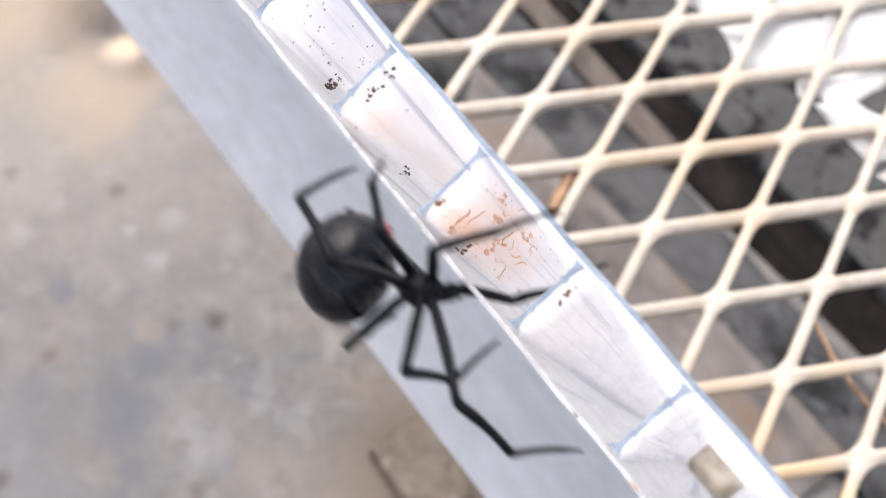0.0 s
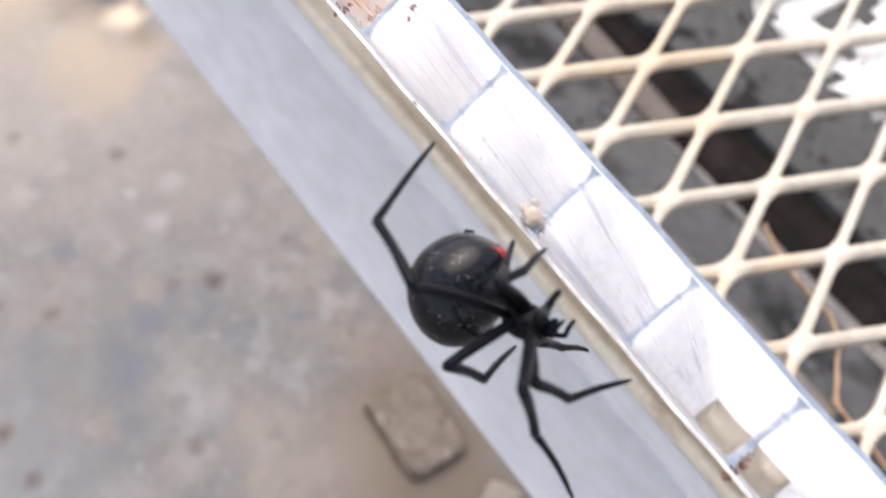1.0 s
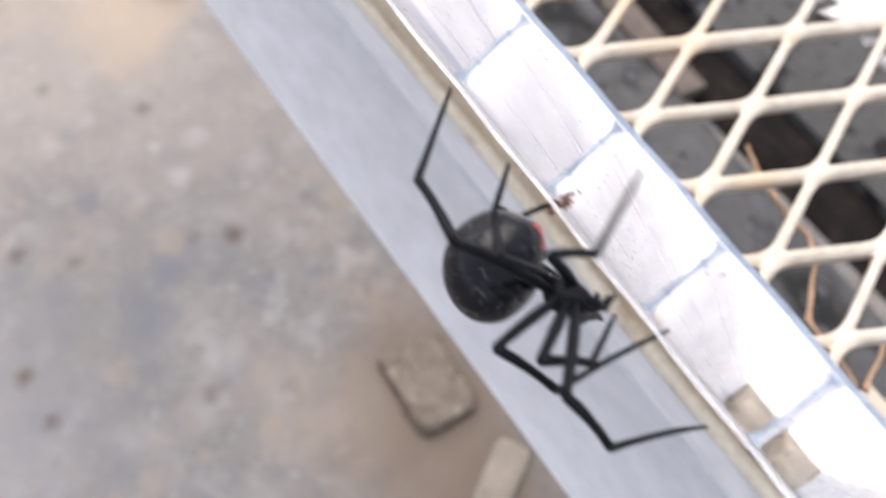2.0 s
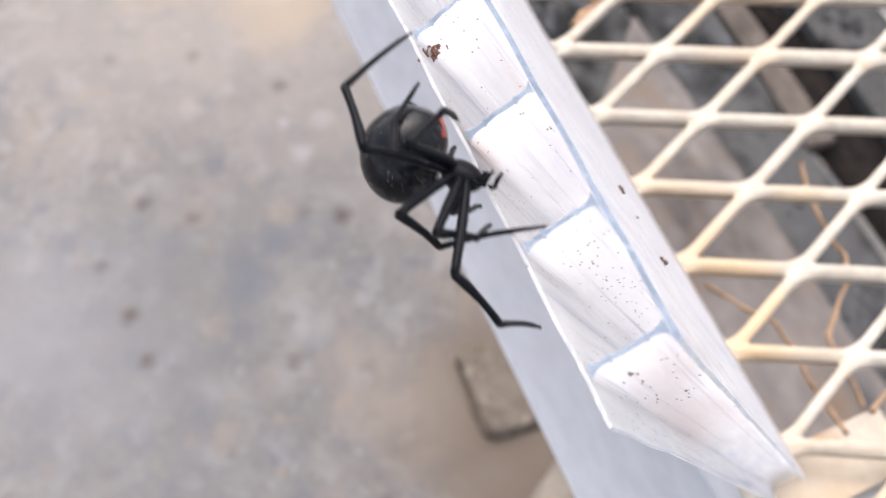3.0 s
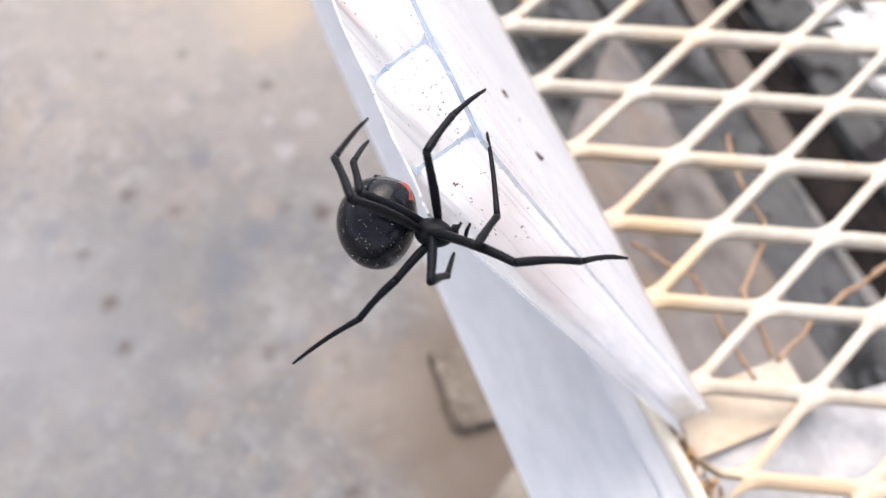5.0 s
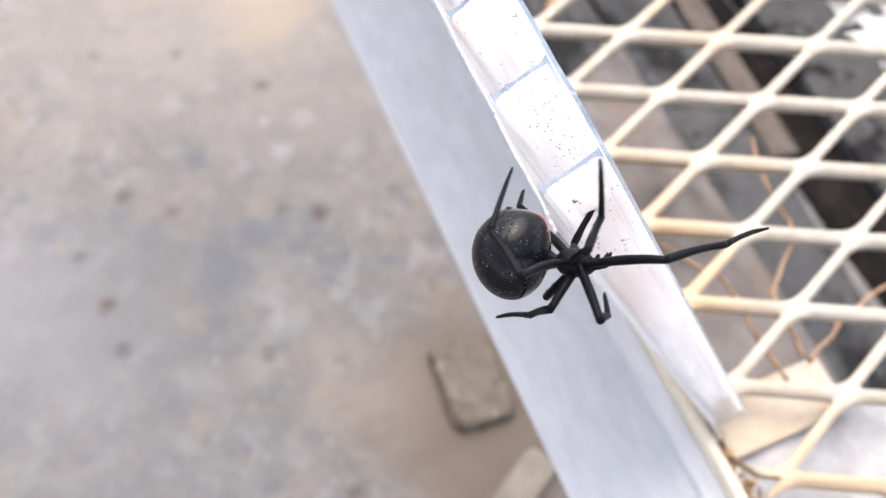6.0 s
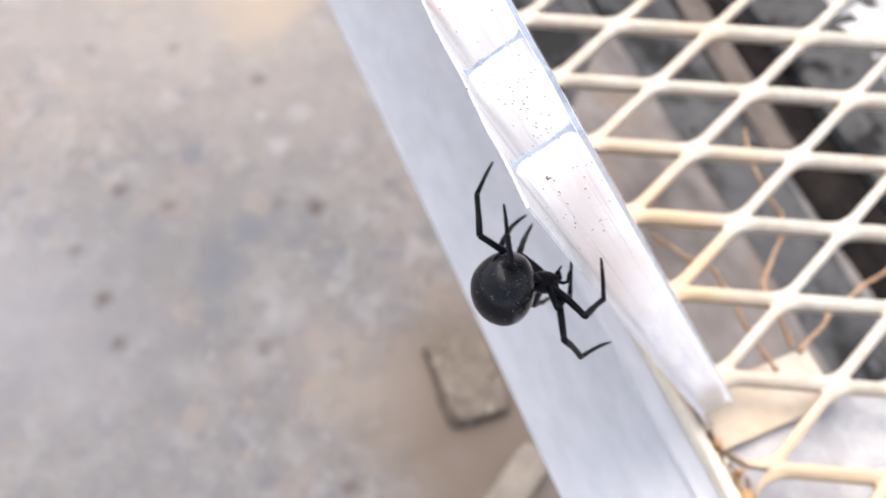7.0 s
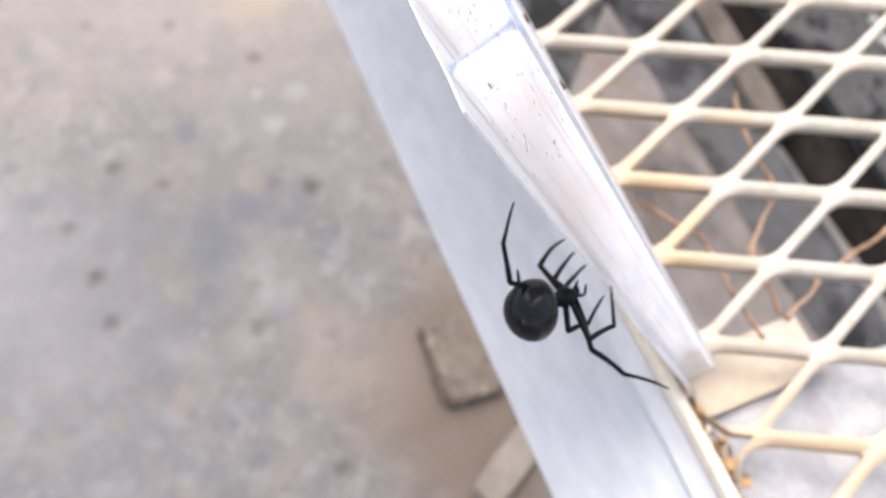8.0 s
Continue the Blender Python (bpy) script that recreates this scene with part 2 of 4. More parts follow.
BOARD_BROWN = material("brown_board", [(0.130, 0.113, 0.105), (0.168, 0.150, 0.141), (0.205, 0.186, 0.176)], 9, 0.85, spec=0.15, bump=0.001, bump_scale=80, stretch=(0.5, 1, 1),
                       spots=[((0.045, 0.040, 0.038), 12, 0.54, 0.68), ((0.066, 0.066, 0.069), 20, 0.54, 0.70), ((0.165, 0.120, 0.088), 22, 0.50, 0.70)])
BATTEN = material("dull_brown_batten", [(0.078, 0.063, 0.054), (0.108, 0.090, 0.078), (0.135, 0.114, 0.100)], 16, 0.85, spec=0.15, bump=0.001, bump_scale=80, stretch=(0.5, 1, 1), spots=[((0.045, 0.038, 0.034), 30, 0.52, 0.70)])
# rail paint with its colour raised against the shade below the sheet
FLANGE = material("rail_paint_shade_lifted", [(0.485, 0.49, 0.51), (0.51, 0.513, 0.53), (0.535, 0.535, 0.545)], 60, 0.75, bump=0.0001, bump_scale=600, stretch=(0.2, 1, 1), spots=[((0.44, 0.41, 0.38), 50, 0.60, 0.74)])
DUST = material("pale_brown_dust", [(0.88, 0.82, 0.72), (0.93, 0.88, 0.80), (0.96, 0.93, 0.88)], 260, 0.95, bump=0.0002, bump_scale=1200, translucent=0.85)
LEAF = material("dry_orange_leaf", [(0.22, 0.11, 0.05), (0.42, 0.24, 0.11), (0.56, 0.37, 0.20)], 300, 0.85, bump=0.0003, bump_scale=1200, translucent=0.15)
NEAR_BLACK = material("near_black_rough", [(0.008, 0.007, 0.007), (0.013, 0.0115, 0.011), (0.026, 0.021, 0.019)], 40, 0.95, spec=0.05, bump=0.003, bump_scale=160)
STONE = material("tan_stone", [(0.088, 0.069, 0.054), (0.135, 0.109, 0.086), (0.20, 0.168, 0.136)], 34, 0.9, bump=0.001, bump_scale=140, spots=[((0.075, 0.057, 0.044), 40, 0.52, 0.68), ((0.23, 0.195, 0.158), 70, 0.60, 0.72)])
PALE = material("pale_stone", [(0.17, 0.145, 0.118), (0.21, 0.18, 0.148), (0.25, 0.22, 0.18)], 30, 0.8, bump=0.0005, bump_scale=200)
CHIP = material("pale_cream_chip", [(0.34, 0.30, 0.25), (0.40, 0.36, 0.30), (0.46, 0.41, 0.35)], 60, 0.85, bump=0.0005, bump_scale=300)
# brown for the shadow line drawn round the stone block
BLOCK_SHADE = material("block_shade_brown", [(0.080, 0.062, 0.049), (0.108, 0.086, 0.069), (0.135, 0.108, 0.088)], 60, 0.95, spec=0.1, bump=0.0008, bump_scale=300)
TWIG = material("dry_twig", [(0.20, 0.115, 0.065), (0.32, 0.20, 0.12), (0.44, 0.30, 0.20)], 90, 0.8, bump=0.0003, bump_scale=800)
REMAINS = material("orange_remains", [(0.74, 0.44, 0.26), (0.82, 0.62, 0.49), (0.88, 0.76, 0.67)], 700, 0.8, translucent=0.5)
WEB = material("dusty_web", [(0.26, 0.19, 0.15), (0.36, 0.30, 0.25), (0.46, 0.41, 0.37)], 900, 0.9, bump=0.0001, bump_scale=4000)
CRUMB = material("dark_crumbs", [(0.04, 0.024, 0.019), (0.11, 0.068, 0.052), (0.22, 0.15, 0.12)], 2500, 0.8)
REDDISH = material("reddish_crumbs", [(0.06, 0.025, 0.016), (0.20, 0.09, 0.055), (0.40, 0.24, 0.17)], 2500, 0.8)
LITTER = material("leaf_litter", [(0.06, 0.04, 0.03), (0.20, 0.13, 0.07), (0.42, 0.29, 0.16)], 220, 0.9, bump=0.0006, bump_scale=900)
FILM = material("white_film", [(0.60, 0.60, 0.605), (0.68, 0.68, 0.685), (0.74, 0.74, 0.74)], 40, 0.4, bump=0.0004, bump_scale=160, translucent=0.3, spots=[((0.25, 0.16, 0.10), 130, 0.68, 0.74)])


# ---- building helpers ----
def part(name, bm, mat, parent=None, label="", smooth=False):
    me = bpy.data.meshes.new(name)
    bm.to_mesh(me)
    bm.free()
    me.materials.append(mat)
    if smooth:
        me.shade_smooth()
    ob = new(name, me)
    if parent:
        ob.parent = parent
    if label:
        tagged(ob, label)
    return ob


def prism(profile, length, start=0.0, bevel=0.0, segments=2):
    """A closed profile of (n, z) swept along u."""
    bm = bmesh.new()
    a = [bm.verts.new((start, n, z)) for n, z in profile]
    f = bm.faces.new(a)
    res = bmesh.ops.extrude_face_region(bm, geom=[f])
    bmesh.ops.translate(bm, vec=(length, 0, 0), verts=[v for v in res["geom"] if isinstance(v, bmesh.types.BMVert)])
    bmesh.ops.recalc_face_normals(bm, faces=bm.faces)
    if bevel:
        bmesh.ops.bevel(bm, geom=bm.edges[:], offset=bevel, segments=segments, affect="EDGES", profile=0.6)
    return bm


# ---- ground ----
bm = bmesh.new()
bmesh.ops.create_grid(bm, x_segments=40, y_segments=40, size=40)
ground = part("ground", bm, CONCRETE)
tagged(ground, "stained grey and tan concrete slab outdoors", kind="structure")

# ---- bench ----
bench = new("metal_bench")
bench.matrix_world = RAIL.copy()
bench.matrix_world.translation = (0, 0, 0)
tagged(bench, "painted steel bench with cream mesh seat and grey side rail", "bench")


def on_bench(ob):
    ob.matrix_basis = Matrix.Translation((0, 0, SEAT))
    return ob


rail = on_bench(part("side_rail", prism([(-0.0430, -0.003), (-0.0445, -0.0032), (-0.0462, -0.0036), (-0.0730, -0.0086), (-0.0739, -0.0089), (-0.0743, -0.0094), (-0.0738, -0.0099), (-0.0590, -0.0104), (-0.0540, -0.040), (-0.0430, -0.040)], 1.45, -1.05), RAIL_PAINT, bench, "grey-blue painted side rail"))
on_bench(part("rim", prism([(-0.0424, -0.020), (-0.0424, 0.0050), (-0.0398, 0.0050), (-0.0398, -0.020)], 1.45, -1.05, 0.0010, 3), RIM, bench, "cream painted raised rim", True))
on_bench(part("ledge", prism([(-0.0397, -0.0030), (-0.0397, 0.0017), (-0.0318, 0.0015), (-0.0318, -0.0030)], 1.105, -1.05, 0.0004), RIM, bench, "cream painted ledge under the sheet"))
on_bench(part("flange", prism([(-0.0470, -0.0050), (-0.0470, -0.0022), (-0.0425, 0.0004), (-0.0425, -0.0050)], 1.45, -1.05, 0.0005), FLANGE, bench, "pale grey-blue strip along the rim"))
on_bench(part("tab", prism([(-0.0395, -0.0101), (-0.0395, -0.0095), (0.0010, -0.0095), (0.0010, -0.0101)], 0.0155, 0.0600, 0.0002), CREAM, bench, "cream welded support tab under the mesh"))

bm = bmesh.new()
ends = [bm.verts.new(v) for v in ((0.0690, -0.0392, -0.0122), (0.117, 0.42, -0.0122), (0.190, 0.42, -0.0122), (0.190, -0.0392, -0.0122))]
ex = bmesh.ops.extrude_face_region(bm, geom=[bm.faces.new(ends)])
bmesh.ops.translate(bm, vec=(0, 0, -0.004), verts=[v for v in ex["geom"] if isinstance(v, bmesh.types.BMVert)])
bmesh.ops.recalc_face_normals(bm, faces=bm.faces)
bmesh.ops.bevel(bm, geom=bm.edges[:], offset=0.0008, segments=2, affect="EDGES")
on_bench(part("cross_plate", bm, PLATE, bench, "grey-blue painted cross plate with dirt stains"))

# expanded metal
A = 0.0282
TH = radians(51.384)
ax = Vector((A, 0, 0))
bx = Vector((A * math.cos(TH), A * math.sin(TH), 0))


def expanded_mesh(w=0.0028, t=0.0028):
    """Rhombic holes with rounded obtuse corners; the strands along x lean, so that their faces are darker."""
    verts, faces = [], []
    inv = RAIL.inverted()
    mid = (ax + bx) / 2
    sides = [ax.normalized(), bx.normalized(), -ax.normalized(), -bx.normalized()]
    corners = [-mid, ax - mid, mid, bx - mid]
    # the hole's corners, inset by half a strand, then filleted
    inset = 1 - w / (A * math.sin(TH))
    outer, inner, lean = [], [], []
    for c in range(4):
        before, after = sides[c - 1], sides[c]
        hole = corners[c] * inset
        reach = 0.0022 if c % 2 == 0 else 0.0052
        for q in range(7):
            f = q / 6
            p0, p1 = hole - before * reach, hole + after * reach
            bend = hole.lerp((p0 + p1) / 2, 0.12)
            inner.append(p0 * (1 - f) ** 2 + bend * 2 * f * (1 - f) + p1 * f * f)
            outer.append(corners[c] + (-before * reach * (1 - 2 * f) if f < 0.5 else after * reach * (2 * f - 1)))
            fade = 2 * f - 1
            slope = (0.0009, 0.0002, -0.0009, -0.0002)
            lean.append((slope[c - 1] * max(0, -fade) + slope[c] * max(0, fade)))
    k = len(outer)
    rings = ((0.0, 0.0), (0.80, -0.0001), (0.97, -0.0005), (1.0, -t * 0.55), (0.93, -t), (0.0, -t))
    for i in range(-30, 44):
        for j in range(-26, 50):
            c = ax * (i + 0.5) + bx * (j + 0.5)
            q = inv @ (c + Vector((0, 0, SEAT)))
            if not (-0.046 < q.y < 0.42 and -0.80 < q.x < 0.30):
                continue
            wob = 0.0003 * noise.noise_vector(c * 60)
            base = len(verts)
            for d, z in rings:
                for m in range(k):
                    p = c + outer[m].lerp(inner[m] + wob, d)
                    v = inv @ (p + Vector((0, 0, SEAT + z + lean[m] * min(d, 1))))
                    v.y = max(v.y, -0.0392)
                    verts.append(v.to_tuple())
            for a in range(len(rings) - 1):
                for m in range(k):
                    n = (m + 1) % k
                    faces.append((base + a * k + m, base + a * k + n, base + (a + 1) * k + n, base + (a + 1) * k + m))
    me = bpy.data.meshes.new("seat_mesh")
    me.from_pydata(verts, [], faces)
    me.shade_smooth()
    me.materials.append(CREAM)
    ob = new("seat_mesh", me)
    ob.parent = bench
    tagged(ob, "cream painted expanded metal mesh with rust patches")
    return on_bench(ob)


expanded_mesh()
for u0, n0 in ((-1.02, -0.057), (0.36, -0.057), (-1.02, 0.42), (0.36, 0.42)):
    b2 = bmesh.new()
    bmesh.ops.create_cone(b2, cap_ends=True, segments=16, radius1=0.011, radius2=0.011, depth=SEAT - 0.03, matrix=Matrix.Translation((u0, n0, (SEAT - 0.03) / 2)))
    part("leg", b2, RAIL_PAINT, bench)
for nm, u0, n0, du, dn in (("end_rail", -1.03, 0.185, 0.03, 0.46), ("end_rail", 0.37, 0.185, 0.03, 0.46), ("side_rail", -0.33, 0.43, 1.43, 0.03)):
    b2 = bmesh.new()
    bmesh.ops.create_cube(b2, size=1, matrix=Matrix.Translation((u0, n0, -0.021)) @ Matrix.Diagonal((du, dn, 0.038, 1)))
    on_bench(part(nm, b2, RAIL_PAINT, bench))

# ---- hollow plastic sheet standing on the seat and leaning over the rail ----
ET = Vector((0, 0.921, 0.389))      # through the sheet
ES = Vector((0, -0.389, 0.921))     # up along the flutes
PITCH, THICK = 0.01107, 0.0078
LAST = 0.0673                       # the rib nearest the broken end
SKEW = 0.0187                       # the sheet stands slightly askew to the rail
EU = (Vector((1, 0, 0)) - ET * SKEW).normalized()
EN = (ET + Vector((1, 0, 0)) * SKEW).normalized()
FOOT = Vector((0, -0.0365, 0.0015)) + ET * 0.00099
PANEL = RAIL @ Matrix([[EU[k], EN[k], ES[k], FOOT[k]] for k in range(3)] + [[0, 0, 0, 1]])
panel = new("hollow_plastic_sheet")
panel.matrix_world = PANEL.copy()
tagged(panel, "white translucent hollow plastic sheet with open cut flutes, dusty", "plastic sheet")


def sheet_point(u, s, t):
    return Vector((u, t, s))


def top(u, t=0.0):
    """Height of the oblique cut along the flutes."""
    return 0.1586 - 0.071 * u + 0.00135 * t / THICK


def slab(u0, u1, t0, t1, nu=1, ns=1, ragged=None, low=0.0, cut=True, fray=0.0004, bulge=0.0):
    """A thin slab of the sheet; its end may be ragged."""
    bm = bmesh.new()
    grid = {}
    for i in range(nu + 1):
        for j in range(ns + 1):
            for k, t in ((0, t0), (1, t1)):
                u = u0 + (u1 - u0) * i / nu
                s = low + (top(u, t) - low) * j / ns
                if ragged and i == nu:
                    u += ragged(s)
                if j == ns:
                    s += fray * (noise.noise(Vector((u * 420, t * 500, 3))) + 0.8 * noise.noise(Vector((u * 1900, t * 900, 8))))
                grid[i, j, k] = bm.verts.new(sheet_point(u, s, t + bulge * math.sin(math.pi * (u - LAST) / PITCH) ** 2))
    for i in range(nu):
        for j in range(ns):
            for k in (0, 1):
                bm.faces.new([grid[i, j, k], grid[i + 1, j, k], grid[i + 1, j + 1, k], grid[i, j + 1, k]])
    for i in range(nu):
        for j in (0, ns):
            f = bm.faces.new([grid[i, j, 0], grid[i + 1, j, 0], grid[i + 1, j, 1], grid[i, j, 1]])
            f.material_index = 1 if cut and j else 0
    for j in range(ns):
        for i in (0, nu):
            f = bm.faces.new([grid[i, j, 0], grid[i, j + 1, 0], grid[i, j + 1, 1], grid[i, j, 1]])
            f.material_index = 2 if cut and i else 0
    bmesh.ops.recalc_face_normals(bm, faces=bm.faces)
    return bm


U_START = LAST - PITCH * 34


def sheet_part(name, bm, label=""):
    ob = part(name, bm, PLASTIC, panel, label)
    ob.data.materials.append(PALE_CUT if name == "outer_wall" else CUT)
    ob.data.materials.append(SEAM)
    return ob


sheet_part("outer_wall", slab(U_START, LAST + 0.0044, 0, 0.0003, 800, 20, lambda s: -0.0034 * (1 - s / 0.155) + 0.0007 * noise.noise(Vector((s * 700, 1, 1))), fray=0.00022, bulge=-0.00012), "white outer wall with a ragged torn edge")
sheet_part("inner_wall", slab(U_START, LAST + 0.0016, THICK - 0.00045, THICK, 700, 70, lambda s: 0.0009 * noise.noise(Vector((s * 210, 5, 1))) + 0.0005 * noise.noise(Vector((s * 760, 5, 4))), fray=0.00018, bulge=0.0001), "white inner wall with a blue-tinged cut edge")
def rib(u, seed):
    """A web between the walls, with fillets at both ends and two fine extrusion ridges."""
    ts = [0.00055 + (THICK - 0.0011) * q for q in (0, 0.03, 0.07, 0.13, 0.20, 0.25, 0.28, 0.31, 0.45, 0.60, 0.72, 0.75, 0.78, 0.87, 0.93, 0.97, 1)]
    bm, rows, ns = bmesh.new(), [], 10
    for j in range(ns + 1):
        left, right = [], []
        for t in ts:
            q = min(t - 0.00055, THICK - 0.00055 - t)
            h = 0.00021 + 0.0005 * math.exp(-q / 0.00028)
            ridge = 0.00016 if abs(t - ts[6]) < 1e-6 or abs(t - ts[11]) < 1e-6 else 0.0
            for sd, out in ((-1, left), (1, right)):
                s = top(u, t) * j / ns
                if j == ns:
                    s += 0.0003 * noise.noise(Vector((u * 420 + sd * 0.3, t * 700, 3)))
                wave = 0.00010 * noise.noise(Vector((seed * 3.1, t * 300, s * 40)))
                out.append(bm.verts.new(sheet_point(u + sd * (h + ridge) + wave, s, t)))
        rows.append(left + right[::-1])
    m = len(rows[0])
    for a, b in zip(rows, rows[1:]):
        for k in range(m):
            bm.faces.new([a[k], a[(k + 1) % m], b[(k + 1) % m], b[k]])
    n = len(ts)
    for ring, idx in ((rows[0], 0), (rows[-1], 1)):
        for k in range(n - 1):
            f = bm.faces.new([ring[k], ring[k + 1], ring[m - 2 - k], ring[m - 1 - k]])
            f.material_index = idx
    bmesh.ops.recalc_face_normals(bm, faces=bm.faces)
    return bm


for kk in range(35):
    u = LAST - PITCH * kk
    sheet_part("rib", rib(u, kk))


# remains stuck in the open flutes
def tube(points, radii, sides=8):
    """A capped round tube along points."""
    bm = bmesh.new()
    rings = []
    for i, p in enumerate(points):
        d = (points[min(i + 1, len(points) - 1)] - points[max(i - 1, 0)]).normalized()
        s = d.cross(Vector((0.13, 0.31, 1))).normalized()
        w = d.cross(s)
        rings.append([bm.verts.new(p + (s * math.cos(k / sides * math.tau) + w * math.sin(k / sides * math.tau)) * radii[i]) for k in range(sides)])
    for a, b in zip(rings, rings[1:]):
        for k in range(sides):
            bm.faces.new([a[k], a[(k + 1) % sides], b[(k + 1) % sides], b[k]])
    bm.faces.new(rings[0][::-1])
    bm.faces.new(rings[-1])
    bmesh.ops.recalc_face_normals(bm, faces=bm.faces)
    return bm


def remains(name, u, s0, s1, t0, t1, count, size, mat, seed, label, thick=0.00012, spread=0.14):
    """Curled fibres and crumbs lying on the rib at u."""
    rnd = random.Random(seed)
    bm = bmesh.new()
    for k in range(count):
        s, t, a = rnd.uniform(s0, s1), rnd.uniform(t0, t1), rnd.uniform(0, 6.28)
        pts = []
        for q in range(7):
            a += rnd.uniform(-0.9, 0.9)
            s += math.sin(a) * size * 0.35
            t += math.cos(a) * size * spread
            pts.append(sheet_point(u + 0.00035 + rnd.uniform(0, 0.00012), s, min(max(t, t0), t1)))
        r = thick * rnd.uniform(0.5, 1.4)
        b2 = tube(pts, [r * w for w in (0.5, 1, 1.3, 1, 1.1, 0.8, 0.4)], 5)
        me = bpy.data.meshes.new("tmp")
        b2.to_mesh(me)
        b2.free()
        bm.from_mesh(me)
        bpy.data.meshes.remove(me)
    ob = part(name, bm, mat, smooth=True)
    ob.matrix_world = PANEL.copy()
    return tagged(ob, label, kind="stuff")


remains("insect_remains", LAST - PITCH * 8, 0.128, 0.158, 0.0008, 0.0070, 16, 0.0016, REMAINS, 3, "orange-brown shreds of insect remains in a flute", 0.00006, 0.22)


def crumbs(places, mat, seed, label, name="insect_remains"):
    """Clumps of small broken flakes; places: u, s, t, spread, count."""
    rnd, bm = random.Random(seed), bmesh.new()
    for u, s0, t0, spread, count in places:
        for k in range(count):
            d = Vector((abs(rnd.gauss(0, spread * 0.22)), rnd.gauss(0, spread * 0.45), rnd.gauss(0, spread * 0.6)))
            r = spread * rnd.uniform(0.10, 0.34)
            m = Matrix.Translation(sheet_point(u, s0, t0) + d) @ Euler((rnd.uniform(0, 6), rnd.uniform(0, 6), rnd.uniform(0, 6))).to_matrix().to_4x4() @ Matrix.Diagonal((r * rnd.uniform(0.7, 2.0), r, r * 0.5, 1))
            for v in bmesh.ops.create_icosphere(bm, subdivisions=1, radius=1, matrix=m)["verts"]:
                v.co += r * 0.4 * noise.noise_vector(v.co * (1.2 / r))
    ob = part(name, bm, mat)
    ob.matrix_world = PANEL.copy()
    return tagged(ob, label, kind="stuff")


def face(k):
    return LAST - PITCH * k + 0.00034


crumbs([(face(10), 0.1472, 0.0008, 0.0009, 16), (face(10), 0.1468, 0.0016, 0.0004, 6), (face(10), 0.1500, 0.0022, 0.0003, 5)], CRUMB, 8, "dark brown crumbs of insect remains in a flute")
crumbs([(face(9), 0.1602, 0.0056, 0.0007, 9), (face(9), 0.1600, 0.0036, 0.0008, 9), (face(9), 0.1447, 0.0009, 0.0006, 10), (face(9), 0.1540, 0.0048, 0.0002, 5)], CRUMB, 9, "brown crumbs of insect remains in a flute")
crumbs([(face(8), 0.1603, 0.0022, 0.0006, 10), (face(7), 0.1582, 0.0050, 0.0007, 9), (face(8), 0.1490, 0.0008, 0.0010, 14), (face(5), 0.1575, 0.0015, 0.0005, 6)], REDDISH, 10, "reddish-brown crumbs of insect remains in flutes")
crumbs([(face(8), 0.1545, 0.0016, 0.0008, 7), (face(8), 0.1520, 0.0062, 0.0008, 7), (face(8), 0.1445, 0.0030, 0.0010, 8), (face(8), 0.1490, 0.0045, 0.0010, 6), (face(8), 0.1400, 0.0055, 0.0010, 6)], REMAINS, 14, "orange flakes of insect remains in a flute")
crumbs([(face(3), 0.1538, 0.0011, 0.0010, 30)], REDDISH, 5, "small broken brown insect remains in a flute")
crumbs([(face(2), 0.1545, 0.0054, 0.0003, 6), (face(2), 0.1500, 0.0066, 0.0004, 5), (face(1), 0.1451, 0.0038, 0.0003, 5), (face(0), 0.1487, 0.0029, 0.0005, 5), (face(0), 0.1332, 0.0049, 0.0004, 6)], CRUMB, 12, "brown crumbs of insect remains on the sheet")
for u0, s0, r0, sd in ((0.0375, 0.1120, 0.00085, 21), (0.0470, 0.1080, 0.00085, 22), (0.0405, 0.1090, 0.0004, 23)):
    rnd, bm = random.Random(sd), bmesh.new()
    for k in range(14):
        d = Vector((rnd.gauss(0, r0 * 0.3), abs(rnd.gauss(0, r0 * 0.22)), rnd.gauss(0, r0 * 0.6)))
        bmesh.ops.create_icosphere(bm, subdivisions=1, radius=r0 * rnd.uniform(0.15, 0.42), matrix=Matrix.Translation(Vector((u0, THICK, s0)) + d))
    for v in bm.verts:
        v.co += 0.3 * r0 * noise.noise_vector(v.co * 2600)
    ob = part("dirt_clump", bm, CRUMB)
    ob.matrix_world = PANEL.copy()
    tagged(ob, "dark brown clump of dirt stuck on the sheet", kind="stuff")
remains("insect_remains", LAST - PITCH * 0, 0.130, 0.149, 0.0012, 0.0068, 20, 0.0003, CRUMB, 6, "brown crumbs of insect remains on the sheet", 0.00003)
bm = bmesh.new()
rnd = random.Random(2)
bmesh.ops.create_icosphere(bm, subdivisions=4, radius=0.00085, matrix=Matrix.Translation(sheet_point(0.0112, top(0.0112) + 0.0004, 0.0012)))
for k in range(22):
    bmesh.ops.create_icosphere(bm, subdivisions=2, radius=rnd.uniform(0.00010, 0.00032), matrix=Matrix.Translation(sheet_point(0.0110 + rnd.gauss(0, 0.0006), top(0.0112) + rnd.uniform(-0.0002, 0.0004), 0.0010 + abs(rnd.gauss(0, 0.0005)))))
for v in bm.verts:
    v.co += 0.00022 * noise.noise_vector(v.co * 1800)
egg = part("web_clump", bm, WEB, smooth=True)
egg.matrix_world = PANEL.copy()
tagged(egg, "small whitish tuft of web on the cut edge", kind="stuff")


